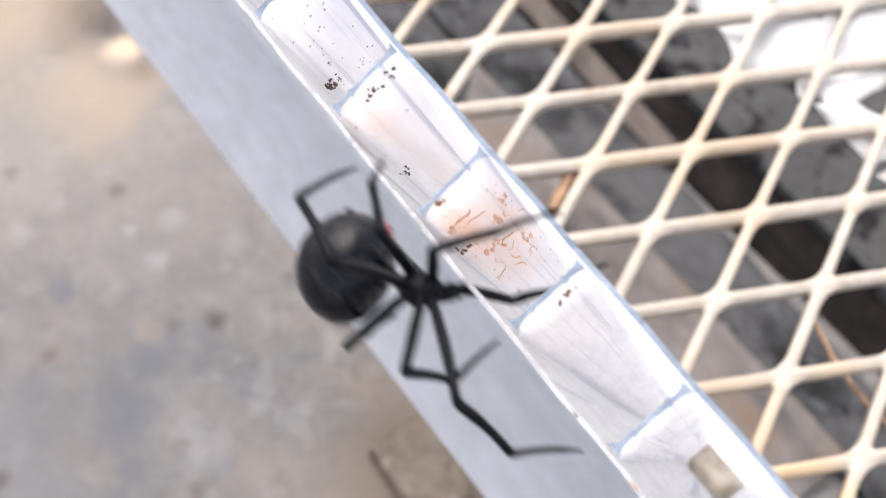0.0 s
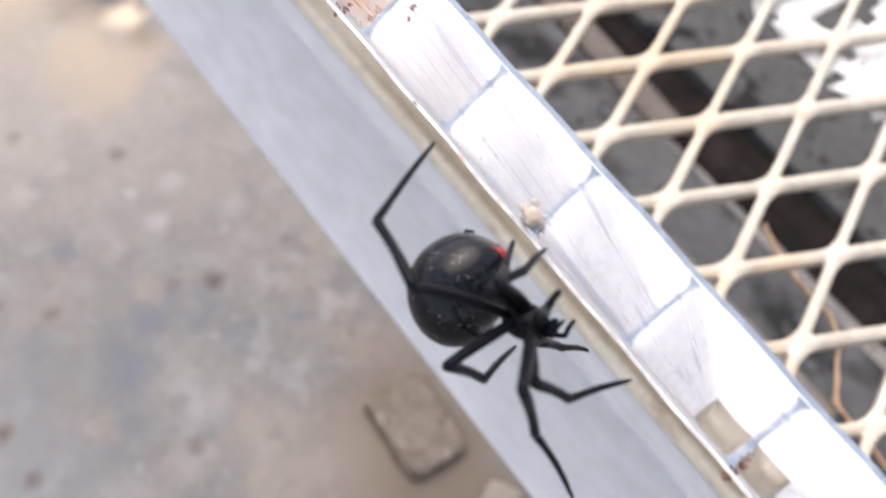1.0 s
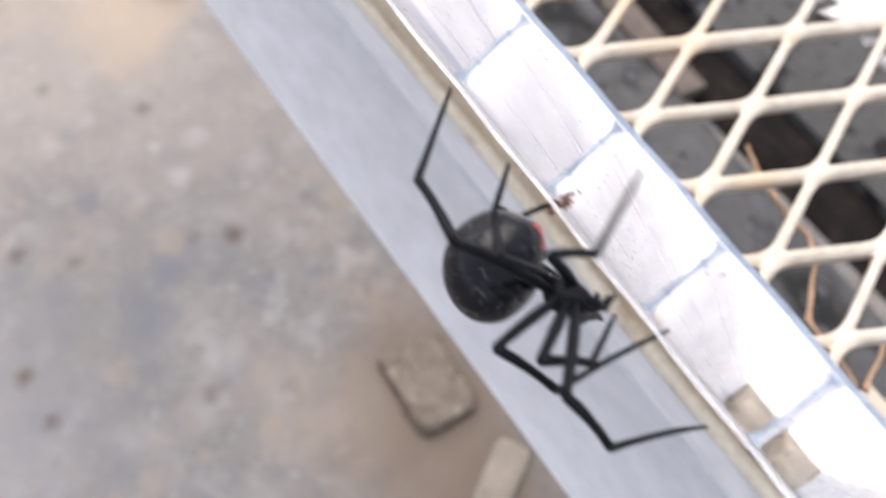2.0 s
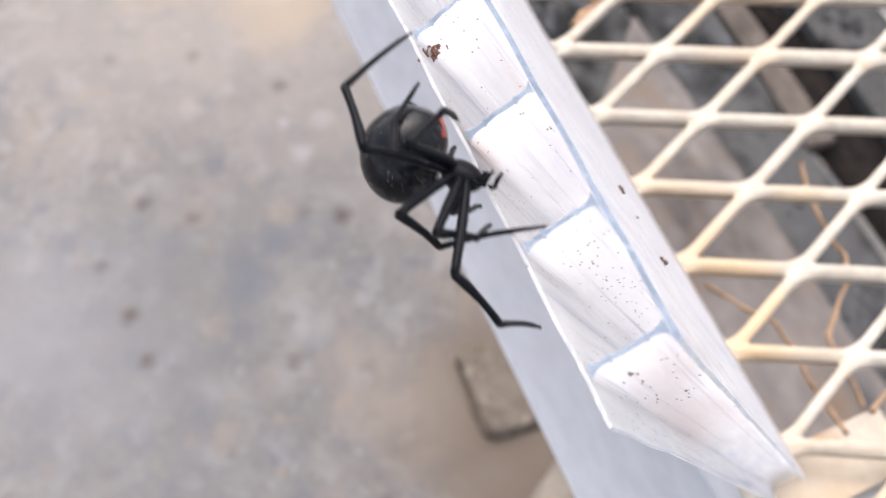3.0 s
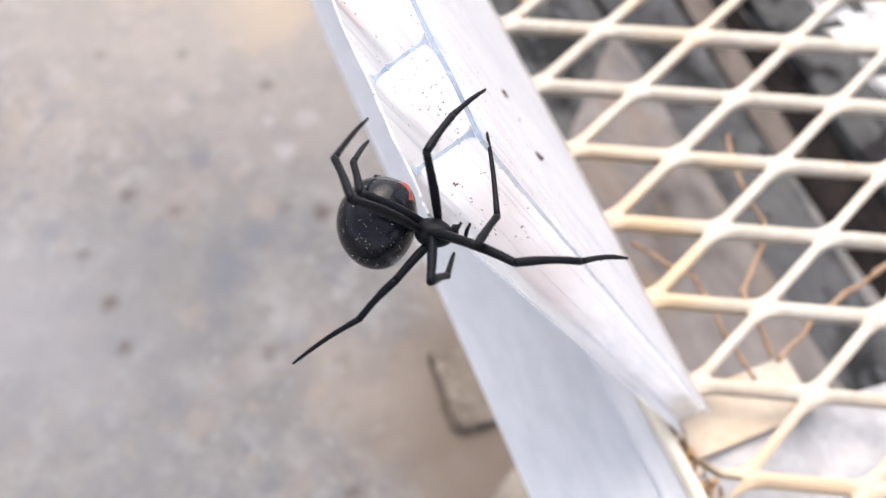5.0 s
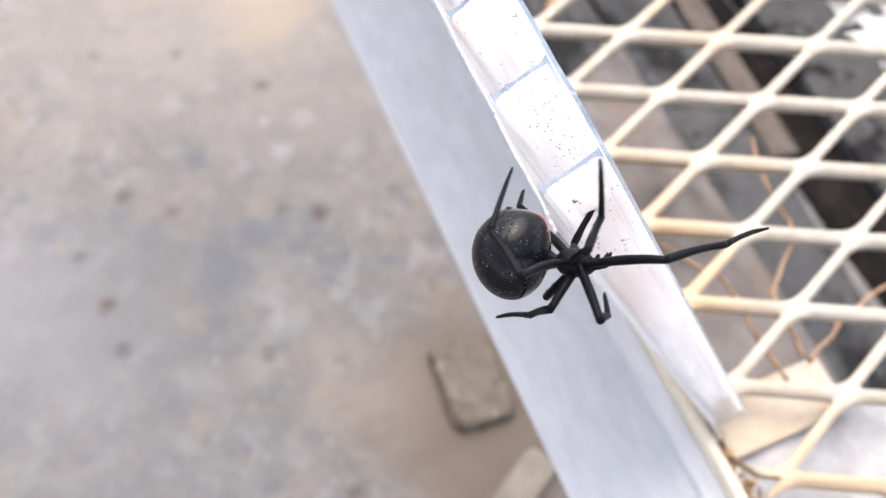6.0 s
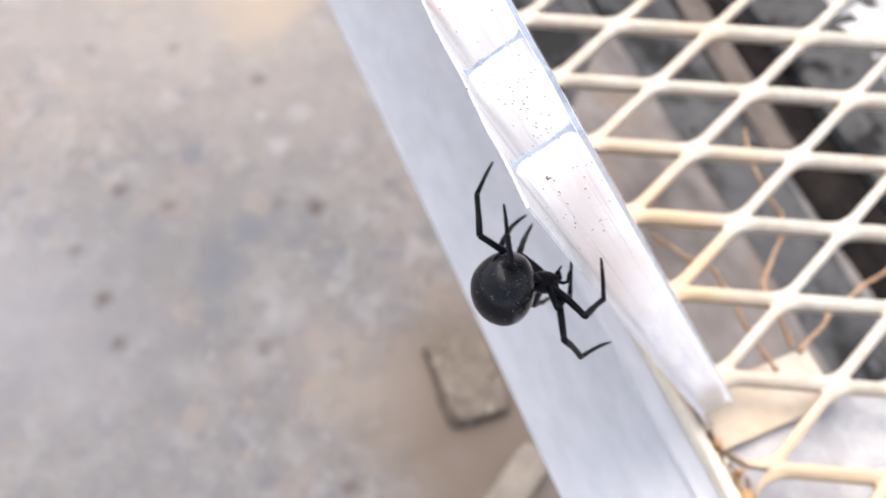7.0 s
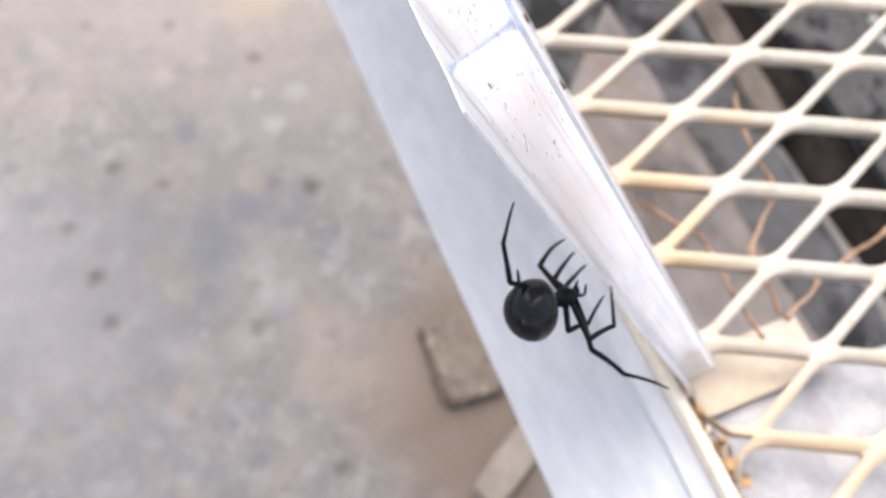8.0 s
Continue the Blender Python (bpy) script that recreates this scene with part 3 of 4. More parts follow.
# dust and web that have gathered low in the flutes
bm = bmesh.new()
for k in range(1, 16):
    mid_u = LAST - PITCH * (k - 0.5)
    g = {}
    for i in range(9):
        for j in range(7):
            u = mid_u + (PITCH - 0.0010) * (i / 8 - 0.5)
            t = 0.0005 + (THICK - 0.0011) * j / 6
            s0 = 0.014 + 0.008 * noise.noise(Vector((u * 160, t * 260, k))) + 0.008 * abs(i / 4 - 1) ** 2
            g[i, j] = bm.verts.new(sheet_point(u, s0, t)), bm.verts.new(sheet_point(u, 0.004, t))
    for i in range(8):
        for j in range(6):
            bm.faces.new([g[i, j][0], g[i + 1, j][0], g[i + 1, j + 1][0], g[i, j + 1][0]])
            bm.faces.new([g[i, j][1], g[i, j + 1][1], g[i + 1, j + 1][1], g[i + 1, j][1]])
    rim_way = [(i, 0) for i in range(8)] + [(8, j) for j in range(6)] + [(i, 6) for i in range(8, 0, -1)] + [(0, j) for j in range(6, 0, -1)]
    for a, b in zip(rim_way, rim_way[1:] + rim_way[:1]):
        bm.faces.new([g[a][0], g[a][1], g[b][1], g[b][0]])
bmesh.ops.recalc_face_normals(bm, faces=bm.faces)
dust = part("flute_dust", bm, DUST, smooth=True)
dust.matrix_world = PANEL.copy()
tagged(dust, "pale brown dust and web packed low in the flutes", kind="stuff")


# ---- under the bench and on the concrete ----
def lying(name, corners_un, height, mat, label, category, top_z=0.0, bevel=0.002, kind="", group=""):
    """A flat piece on the ground, from its outline in (u, n)."""
    bm = bmesh.new()
    f = bm.faces.new([bm.verts.new((u, n, 0)) for u, n in corners_un])
    ex = bmesh.ops.extrude_face_region(bm, geom=[f])
    bmesh.ops.translate(bm, vec=(0, 0, height), verts=[v for v in ex["geom"] if isinstance(v, bmesh.types.BMVert)])
    bmesh.ops.recalc_face_normals(bm, faces=bm.faces)
    if bevel:
        bmesh.ops.bevel(bm, geom=bm.edges[:], offset=bevel, segments=2, affect="EDGES")
    ob = part(name, bm, mat)
    ob.matrix_world = Matrix(((U.x, N.x, 0, 0), (U.y, N.y, 0, 0), (0, 0, 1, top_z), (0, 0, 0, 1)))
    return tagged(ob, label, category, group, kind)


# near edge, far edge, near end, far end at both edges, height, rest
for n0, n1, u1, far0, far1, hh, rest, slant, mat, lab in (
        # first row: added panel, its dark grey deepens the shade on the concrete
        (0.080, 0.262, -0.150, -1.20, -1.20, 0.006, 0.0, 0.0, BOARD_GREY, "dark grey panel added over the shaded concrete under the bench"),
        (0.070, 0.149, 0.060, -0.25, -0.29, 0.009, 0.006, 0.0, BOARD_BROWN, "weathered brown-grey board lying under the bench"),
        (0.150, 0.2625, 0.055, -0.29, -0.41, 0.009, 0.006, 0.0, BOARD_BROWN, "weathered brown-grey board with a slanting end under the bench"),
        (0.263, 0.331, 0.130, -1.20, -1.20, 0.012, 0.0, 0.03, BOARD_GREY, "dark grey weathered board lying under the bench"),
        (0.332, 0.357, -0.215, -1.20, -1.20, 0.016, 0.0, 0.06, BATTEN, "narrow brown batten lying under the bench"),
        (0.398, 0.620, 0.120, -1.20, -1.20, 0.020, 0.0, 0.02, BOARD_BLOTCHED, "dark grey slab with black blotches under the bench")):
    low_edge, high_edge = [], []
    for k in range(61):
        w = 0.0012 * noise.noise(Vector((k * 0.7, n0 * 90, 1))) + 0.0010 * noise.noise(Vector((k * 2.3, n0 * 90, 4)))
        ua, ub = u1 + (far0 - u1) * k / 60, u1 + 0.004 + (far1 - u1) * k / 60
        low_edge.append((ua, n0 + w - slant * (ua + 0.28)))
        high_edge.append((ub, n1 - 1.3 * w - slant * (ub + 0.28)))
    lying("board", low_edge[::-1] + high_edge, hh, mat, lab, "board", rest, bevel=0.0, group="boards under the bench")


def blotch(name, cu, cn, ru, rn, mat, label, seed, h=0.003):
    """An uneven low spread of loose stuff."""
    bm = bmesh.new()
    rings = []
    for r in range(7):
        ring = []
        for k in range(40):
            a = k / 40 * math.tau
            q = (r + 0.3) / 6.3
            w = q * (1 + 0.30 * noise.noise(Vector((math.cos(a) * 1.6, math.sin(a) * 1.6, seed))) + 0.12 * noise.noise(Vector((math.cos(a) * 6, math.sin(a) * 6, seed))))
            z = h * (1 - q ** 3) * (0.7 + 0.6 * noise.noise(Vector((math.cos(a) * q * 5, math.sin(a) * q * 5, seed + 3)))) if r < 6 else -0.001
            ring.append(bm.verts.new((cu + ru * w * math.cos(a), cn + rn * w * math.sin(a), z)))
        rings.append(ring)
    bm.faces.new(rings[0])
    for a, b in zip(rings, rings[1:]):
        for k in range(40):
            bm.faces.new([a[k], b[k], b[(k + 1) % 40], a[(k + 1) % 40]])
    bmesh.ops.recalc_face_normals(bm, faces=bm.faces)
    ob = part(name, bm, mat, smooth=True)
    ob.matrix_world = Matrix(((U.x, N.x, 0, 0), (U.y, N.y, 0, 0), (0, 0, 1, 0), (0, 0, 0, 1)))
    return tagged(ob, label, kind="stuff")


# near-black low spread filling the gap between batten and blotched slab
blotch("dark_spread", -0.26, 0.370, 0.50, 0.036, NEAR_BLACK, "near-black uneven spread between the boards", 4.0, 0.012)


def rock(name, place, size, turn, mat, label, seed, category="stone"):
    """A worn block: flat top, chipped and rounded edges."""
    bm = bmesh.new()
    bmesh.ops.create_cube(bm, size=1)
    bmesh.ops.subdivide_edges(bm, edges=bm.edges[:], cuts=11, use_grid_fill=True)
    for v in bm.verts:
        p = v.co.copy()
        q = Vector([math.copysign(min(abs(c), 0.5), c) for c in p])
        # superellipsoid in plan keeps the corners, softened
        m = (abs(2 * q.x) ** 9 + abs(2 * q.y) ** 9 + abs(2 * q.z) ** 9) ** (1 / 9)
        q /= max(m, 1.0)
        chip = noise.noise(p * 2.6 + Vector((seed, 0, 0)))
        fine = noise.noise(p * 9 + Vector((0, seed, 0)))
        q.x *= 1 + 0.10 * chip + 0.04 * fine
        q.y *= 1 + 0.10 * noise.noise(p * 2.6 + Vector((0, seed, 4))) + 0.04 * fine
        q.z += (0.16 * noise.noise(p * 3.4 + Vector((0, 0, seed))) + 0.05 * fine) * (1 if q.z > 0 else 0)
        v.co = Vector((q.x * size[0], q.y * size[1], (q.z + 0.5) * size[2]))
    ob = part(name, bm, mat, smooth=True)
    ob.matrix_world = pose(*place, 0, 0, turn)
    return tagged(ob, label, category)


rock("stone_block", (-0.060, 0.112, -0.002), (0.070, 0.047, 0.013), -67, STONE, "worn tan stone block set in the dirty concrete", 3.0)
# slightly wider slab, added so its dark colour outlines the block like shadow
rock("block_shade_slab", (-0.0615, 0.112, -0.003), (0.076, 0.0535, 0.0052), -67, BLOCK_SHADE, "low brown slab that draws the shadow line round the worn stone block", 2.0, "dirt")
rock("stone_chip", (-0.090, 0.133, -0.001), (0.011, 0.013, 0.0130), -60, STONE, "pale chip of stone beside the worn stone block", 5.0)
rock("pale_stone", (-0.018, 0.030, -0.007), (0.062, 0.026, 0.016), 58, PALE, "pale cream stone chip lying beside the bench", 7.0)


def twig(way, r, seed, label):
    pts, rad = [], []
    for i in range(len(way) - 1):
        a, b = Vector(way[i]), Vector(way[i + 1])
        for k in range(6):
            p = a.lerp(b, k / 6)
            q = 0.0009 * noise.noise_vector(p * 160 + Vector((seed, 0, 0)))
            pts.append(at(*(p + q)))
            rad.append(r * (0.85 + 0.5 * abs(noise.noise(p * 300))) * (1.5 if k == 0 else 1))
    ob = part("twig", tube(pts, rad, 7), TWIG, smooth=True)
    return tagged(ob, label, "twig", "twigs under the seat mesh")


twig([(0.0157, -0.0195, -0.010), (0.0258, -0.0130, -0.010), (0.0314, -0.0094, -0.010), (0.0409, -0.0089, -0.010), (0.0493, -0.0096, -0.010), (0.0568, -0.0098, -0.0095), (0.0640, -0.0093, -0.0089)], 0.00055, 1, "dry orange-brown vine twig lying under the mesh")
twig([(-0.0056, 0.0223, -0.010), (0.0023, 0.0186, -0.010), (0.0159, 0.0169, -0.010), (0.0227, 0.0168, -0.010), (0.0285, 0.0146, -0.010), (0.0395, 0.0007, -0.010), (0.0469, -0.0007, -0.010), (0.0610, -0.0022, -0.0089)], 0.0006, 2, "crooked dry orange-brown vine twig lying under the mesh")
twig([(0.0607, -0.0012, -0.0089), (0.0540, 0.0126, -0.010), (0.0510, 0.0248, -0.010), (0.0484, 0.0361, -0.010), (0.044, 0.060, -0.010)], 0.0006, 3, "thin dry orange-brown twig lying under the mesh")
twig([(-0.0757, 0.0010, -0.0045), (-0.0742, -0.0050, -0.0042), (-0.0722, -0.0105, -0.0040), (-0.0692, -0.0160, -0.0038)], 0.0017, 4, "short thick dry orange-brown twig under the mesh")

# crumpled film under the far part of the seat mesh
bm = bmesh.new()
gr = {}
for i in range(56):
    for j in range(25):
        u, n = -0.225 + 0.231 * i / 55, 0.067 + 0.13 * j / 24
        e = noise.noise(Vector((u * 45, n * 45, 1.5)))
        z = -0.0034 - 0.007 * abs(noise.noise(Vector((u * 60, n * 60, 7)))) - 0.010 * max(0, noise.noise(Vector((u * 22, n * 22, 3))))
        if i in (0, 55) or j in (0, 24):
            u += 0.006 * e
            n += 0.010 * noise.noise(Vector((u * 70, n * 90, 9)))
        gr[i, j] = bm.verts.new((u + 0.004 * e, n + 0.004 * noise.noise(Vector((u * 70, n * 50, 5))), z))
for i in range(55):
    for j in range(24):
        gap = any(math.hypot(-0.225 + 0.231 * i / 55 - a, 0.067 + 0.13 * j / 24 - b) < r for a, b, r in ((-0.0500, 0.0805, 0.0026), (-0.0560, 0.0670, 0.0034), (-0.0140, 0.0775, 0.0050), (-0.0265, 0.0685, 0.0034), (-0.0020, 0.0850, 0.0050), (-0.0060, 0.0690, 0.0040), (-0.0330, 0.0760, 0.0026)))
        if not gap and (noise.noise(Vector((i * 0.31, j * 0.31, 11))) > -0.27 or i < 22 and j > 4):
            bm.faces.new([gr[i, j], gr[i + 1, j], gr[i + 1, j + 1], gr[i, j + 1]])
bmesh.ops.delete(bm, geom=[v for v in bm.verts if not v.link_faces], context="VERTS")
film = part("plastic_film", bm, FILM, smooth=True)
film.matrix_world = RAIL.copy()
film.modifiers.new("thickness", "SOLIDIFY").thickness = 0.0003
tagged(film, "crumpled white plastic film with dirt lying under the seat mesh", "plastic film")

# litter caught between rim and mesh
bm = bmesh.new()
rnd = random.Random(5)
for k in range(520):
    u, n = rnd.uniform(-0.40, 0.14), -0.0393 + abs(rnd.gauss(0, 0.0022))
    if rnd.random() > 0.05 + 0.5 * abs(noise.noise(Vector((u * 40, 0, 2)))) and u < 0.055:
        continue
    s = rnd.uniform(0.0004, 0.0016)
    m = Matrix.Translation((u, n, rnd.uniform(-0.003, 0.0014))) @ Euler((rnd.uniform(0, 6), rnd.uniform(0, 6), rnd.uniform(0, 6))).to_matrix().to_4x4() @ Matrix.Diagonal((s * rnd.uniform(0.8, 2.2), s, s * 0.35, 1))
    bmesh.ops.create_icosphere(bm, subdivisions=1, radius=1, matrix=m)
litter = part("leaf_litter", bm, LITTER)
litter.matrix_world = RAIL.copy()
tagged(litter, "dry brown leaf crumbs caught between rim and mesh", kind="stuff")

# larger leaf scraps gathered by the sheet's broken end
for seed, mat, u0, u1, count, size, lab in ((31, LEAF, 0.056, 0.125, 46, 0.0018, "dry orange leaf scraps between rim and mesh"), (32, CRUMB, 0.056, 0.115, 34, 0.0012, "dark rotted leaf crumbs between rim and mesh"), (33, CHIP, 0.076, 0.083, 5, 0.0011, "pale chips lying in the leaf litter")):
    rnd, bm = random.Random(seed), bmesh.new()
    for k in range(count):
        s0 = size * rnd.uniform(0.35, 1.0)
        m = Matrix.Translation((rnd.uniform(u0, u1), -0.0388 + abs(rnd.gauss(0, 0.0020)), rnd.uniform(-0.0030, 0.0008))) @ Euler((rnd.uniform(-0.7, 0.7), rnd.uniform(-0.7, 0.7), rnd.uniform(0, 6))).to_matrix().to_4x4() @ Matrix.Diagonal((s0 * rnd.uniform(0.8, 1.8), s0, s0 * 0.28, 1))
        for v in bmesh.ops.create_icosphere(bm, subdivisions=2, radius=1, matrix=m)["verts"]:
            v.co += 0.45 * s0 * noise.noise_vector(v.co * (0.9 / s0))
    scraps = part("leaf_scraps", bm, mat)
    scraps.matrix_world = RAIL.copy()
    tagged(scraps, lab, kind="stuff")

# ---- spider ----
R0 = 0.0040                 # mean radius of the abdomen
HEAD = 1.55 * R0            # from its middle to that of the head
spider = new("spider")
tagged(spider, "glossy black widow spider with a red underside mark", "spider")


def blob(sx, sy, sz, place=(0, 0, 0), seg=40, shape=None):
    bm = bmesh.new()
    bmesh.ops.create_uvsphere(bm, u_segments=seg, v_segments=seg // 2, radius=1)
    for v in bm.verts:
        if shape:
            v.co = shape(v.co.copy())
        v.co = Vector((v.co.x * sx, v.co.y * sy, v.co.z * sz)) + Vector(place)
    return bm


def abdomen_shape(p):
    # fuller at the back, drawn in towards the waist and the spinnerets below
    p.z *= 1 + 0.08 * p.x
    p.y *= 1 - 0.10 * max(0, p.x) ** 2
    if p.z > 0.3:
        p.x += 0.10 * (p.z - 0.3)
        p.y *= 1 - 0.16 * (p.z - 0.3)
    if p.z > 0.86:
        p.z = 0.86 + 0.6 * (p.z - 0.86)
        p.x -= 0.25 * (p.z - 0.86)
    return p


abdomen = part("abdomen", blob(0.92 * R0, 0.97 * R0, 1.10 * R0, (0, 0, 0), 64, abdomen_shape), ABDOMEN, spider, "round glossy black abdomen", True)


bm = bmesh.new()
grid = {}
for i in range(13):
    for j in range(9):
        a, b = -1 + 2 * i / 12, -1 + 2 * j / 8
        half = 0.06 + 0.18 * abs(a) ** 1.2
        d = Vector((0.80 + 0.40 * a, half * b * 0.9, 0.74)).normalized()
        q = abdomen_shape(d.copy())
        grid[i, j] = bm.verts.new(Vector((q.x * 0.92 * R0, q.y * 0.97 * R0, q.z * 1.10 * R0)) * 1.006)
for i in range(12):
    for j in range(8):
        bm.faces.new([grid[i, j], grid[i + 1, j], grid[i + 1, j + 1], grid[i, j + 1]])
part("hourglass_mark", bm, RED, abdomen, "red hourglass mark", True)
for sy in (-1, 1):
    part("spinneret", tube([Vector((-0.18 * R0, sy * 0.08 * R0, 0.88 * R0)), Vector((-0.20 * R0, sy * 0.07 * R0, 0.98 * R0)), Vector((-0.21 * R0, sy * 0.06 * R0, 1.04 * R0))], [0.13 * R0, 0.085 * R0, 0.04 * R0], 8), BLACK, abdomen, smooth=True)


def head_shape(p):
    p.y *= 1 - 0.28 * max(0, p.x)
    p.z *= 1 - 0.15 * p.x
    return p


part("cephalothorax", blob(0.48 * R0, 0.40 * R0, 0.33 * R0, (HEAD, 0, 0), 28, head_shape), BLACK, spider, "small black head and thorax", True)
part("waist", tube([Vector((0.80 * R0, 0, 0.05 * R0)), Vector((1.05 * R0, 0, 0.04 * R0)), Vector((HEAD - 0.3 * R0, 0, 0))], [0.22 * R0, 0.09 * R0, 0.13 * R0], 12), BLACK, spider, smooth=True)
for sy in (-1, 1):
    part("chelicera", tube([Vector((HEAD + 0.33 * R0, sy * 0.08 * R0, 0.02 * R0)), Vector((HEAD + 0.46 * R0, sy * 0.09 * R0, 0.12 * R0)), Vector((HEAD + 0.47 * R0, sy * 0.06 * R0, 0.28 * R0))], [0.08 * R0, 0.085 * R0, 0.03 * R0], 10), BLACK, spider, smooth=True)
    part("palp", tube([Vector((HEAD + 0.32 * R0, sy * 0.16 * R0, 0.04 * R0)), Vector((HEAD + 0.50 * R0, sy * 0.22 * R0, -0.02 * R0)), Vector((HEAD + 0.64 * R0, sy * 0.25 * R0, 0.03 * R0)), Vector((HEAD + 0.66 * R0, sy * 0.23 * R0, 0.20 * R0)), Vector((HEAD + 0.72 * R0, sy * 0.20 * R0, 0.36 * R0))],
                      [0.06 * R0, 0.055 * R0, 0.055 * R0, 0.05 * R0, 0.03 * R0], 8), BLACK, spider, smooth=True)


def limb(name, length, r):
    """One rigid leg segment along +x, thicker at its joints. r: radii along it."""
    n = 14
    pts = [Vector((length * i / (n - 1), 0, 0.025 * length * math.sin(math.pi * i / (n - 1)))) for i in range(n)]
    rad = [float(np.interp(i / (n - 1), np.linspace(0, 1, len(r)), r)) for i in range(n)]
    bm, rnd = tube(pts, rad, 10), random.Random(int(length * 1e6))
    # short bristles leaning towards the tip
    for k in range(int(26000 * length)):
        x, a = rnd.uniform(0.04, 0.97), rnd.uniform(0, math.tau)
        r0 = float(np.interp(x, np.linspace(0, 1, n), rad))
        out = Vector((0, math.cos(a), math.sin(a)))
        foot = Vector((length * x, 0, 0.025 * length * math.sin(math.pi * x))) + out * r0 * 0.9
        tip = foot + (out + Vector((rnd.uniform(0.6, 1.4), 0, 0))).normalized() * rnd.uniform(0.00012, 0.00026)
        side = out.cross(Vector((1, 0, 0))) * 0.000022
        f = [bm.verts.new(foot + side), bm.verts.new(foot - side), bm.verts.new(foot + Vector((0.000035, 0, 0))), bm.verts.new(tip)]
        for i, j in ((0, 1), (1, 2), (2, 0)):
            bm.faces.new([f[i], f[j], f[3]])
    return part(name, bm, BLACK, spider, smooth=True)


SPIDER_WAY = [
    (0.0, pose(-0.10185, -0.02883, 0.64848, -55.8, -8.6, -31.7)),
    (0.2, pose(-0.09752, -0.03780, 0.64780, -56.2, -11.2, -31.5)),
    (0.5, pose(-0.09459, -0.04656, 0.64871, -56.9, -15.0, -31.1)),
    (0.7, pose(-0.09138, -0.05125, 0.64917, -55.5, -16.8, -37.4)),
    (1.0, pose(-0.08685, -0.05983, 0.64905, -53.5, -19.4, -46.8)),
    (1.2, pose(-0.08377, -0.06378, 0.64742, -54.3, -15.9, -45.2)),
    (1.5, pose(-0.07962, -0.07138, 0.64410, -55.5, -10.7, -42.7)),
    (1.7, pose(-0.07581, -0.07679, 0.64258, -55.6, -11.0, -41.0)),
    (2.8, pose(-0.07257, -0.08143, 0.64429, -56.2, -12.3, -31.3)),
    (3.0, pose(-0.06993, -0.08522, 0.64308, -56.3, -12.6, -29.6)),
    (3.2, pose(-0.06717, -0.08928, 0.64062, -55.2, -11.8, -31.8)),
    (3.5, pose(-0.06508, -0.09440, 0.63760, -53.5, -10.7, -35.2)),
    (3.8, pose(-0.06024, -0.10241, 0.63799, -57.1, -24.3, -26.4)),
    (4.0, pose(-0.05809, -0.10659, 0.63892, -59.5, -33.4, -20.5)),
    (4.2, pose(-0.05733, -0.10803, 0.63996, -58.3, -29.0, -21.4)),
    (4.5, pose(-0.05688, -0.10895, 0.64221, -56.5, -22.3, -22.7)),
    (4.7, pose(-0.05734, -0.10874, 0.64241, -56.6, -21.1, -21.5)),
    (5.8, pose(-0.05608, -0.11022, 0.64186, -57.0, -14.7, -14.7)),
    (6.0, pose(-0.05654, -0.11018, 0.64196, -57.1, -13.5, -13.5)),
    (6.5, pose(-0.05553, -0.10979, 0.63484, -45.4, 18.5, 15.2)),
    (7.0, pose(-0.05375, -0.10580, 0.62059, -37.4, 25.1, 27.0)),
    (7.2, pose(-0.05354, -0.10412, 0.61586, -36.0, 25.0, 29.4)),
    (7.5, pose(-0.04945, -0.10320, 0.60774, -33.9, 24.9, 33.1)),
    (7.7, pose(-0.04836, -0.10292, 0.60205, -34.0, 22.7, 33.9)),
    (8.0, pose(-0.04298, -0.10356, 0.59278, -34.2, 19.4, 35.1)),
]
H1_ROWS = [
    (0, -102, 10, 157, 35, 87, 18),
    (0.5, -112, 15, 159, 37, 92, 49),
    (1, -101, 6, 173, 28, 106, 47),
    (1.5, -125, 15, 162, 24, 128, 54),
    (3, -100, 0, 170, 42, 85, 47),
    (3.5, -101, 3, 170, 34, 88, 52),
    (4, -88, 14, 156, 33, 115, 35),
    (4.2, -95, 8, 155, 43, 100, 37),
    (4.5, -95, 16, 152, 33, 109, 27),
    (6, -96, -6, 149, 35, 96, 46),
    (6.5, 123, 3, 69, 56, 47, 23),
    (7, 157, 35, 65, 42, 42, 18),
    (7.5, 170, 15, 82, 36, 34, 24),
    (8, 173, 30, 65, 46, 40, 23),
]
H2_ROWS = [
    (0, -99, 26, 135, 40, 106, 17),
    (0.5, -102, 13, 119, 20, 95, 53),
    (1, -84, 13, 94, 20, 108, 14),
    (1.5, -113, 13, 131, 33, 116, 37),
    (3, -104, -1, 134, 28, 110, 45),
    (3.5, -107, 20, 155, 33, 131, 47),
    (4, -97, -2, 140, 35, 103, 26),
    (4.2, -103, 0, 139, 40, 95, 33),
    (4.5, -86, 0, 144, 38, 116, 29),
    (6, 132, 17, 136, 21, 104, 19),
    (6.5, 82, 1, 67, 7, 66, 6),
    (7, -153, 25, 64, 32, 62, 26),
    (7.5, -156, 20, 55, 9, 66, 30),
    (8, -168, 0, 53, 29, 54, 3),
]
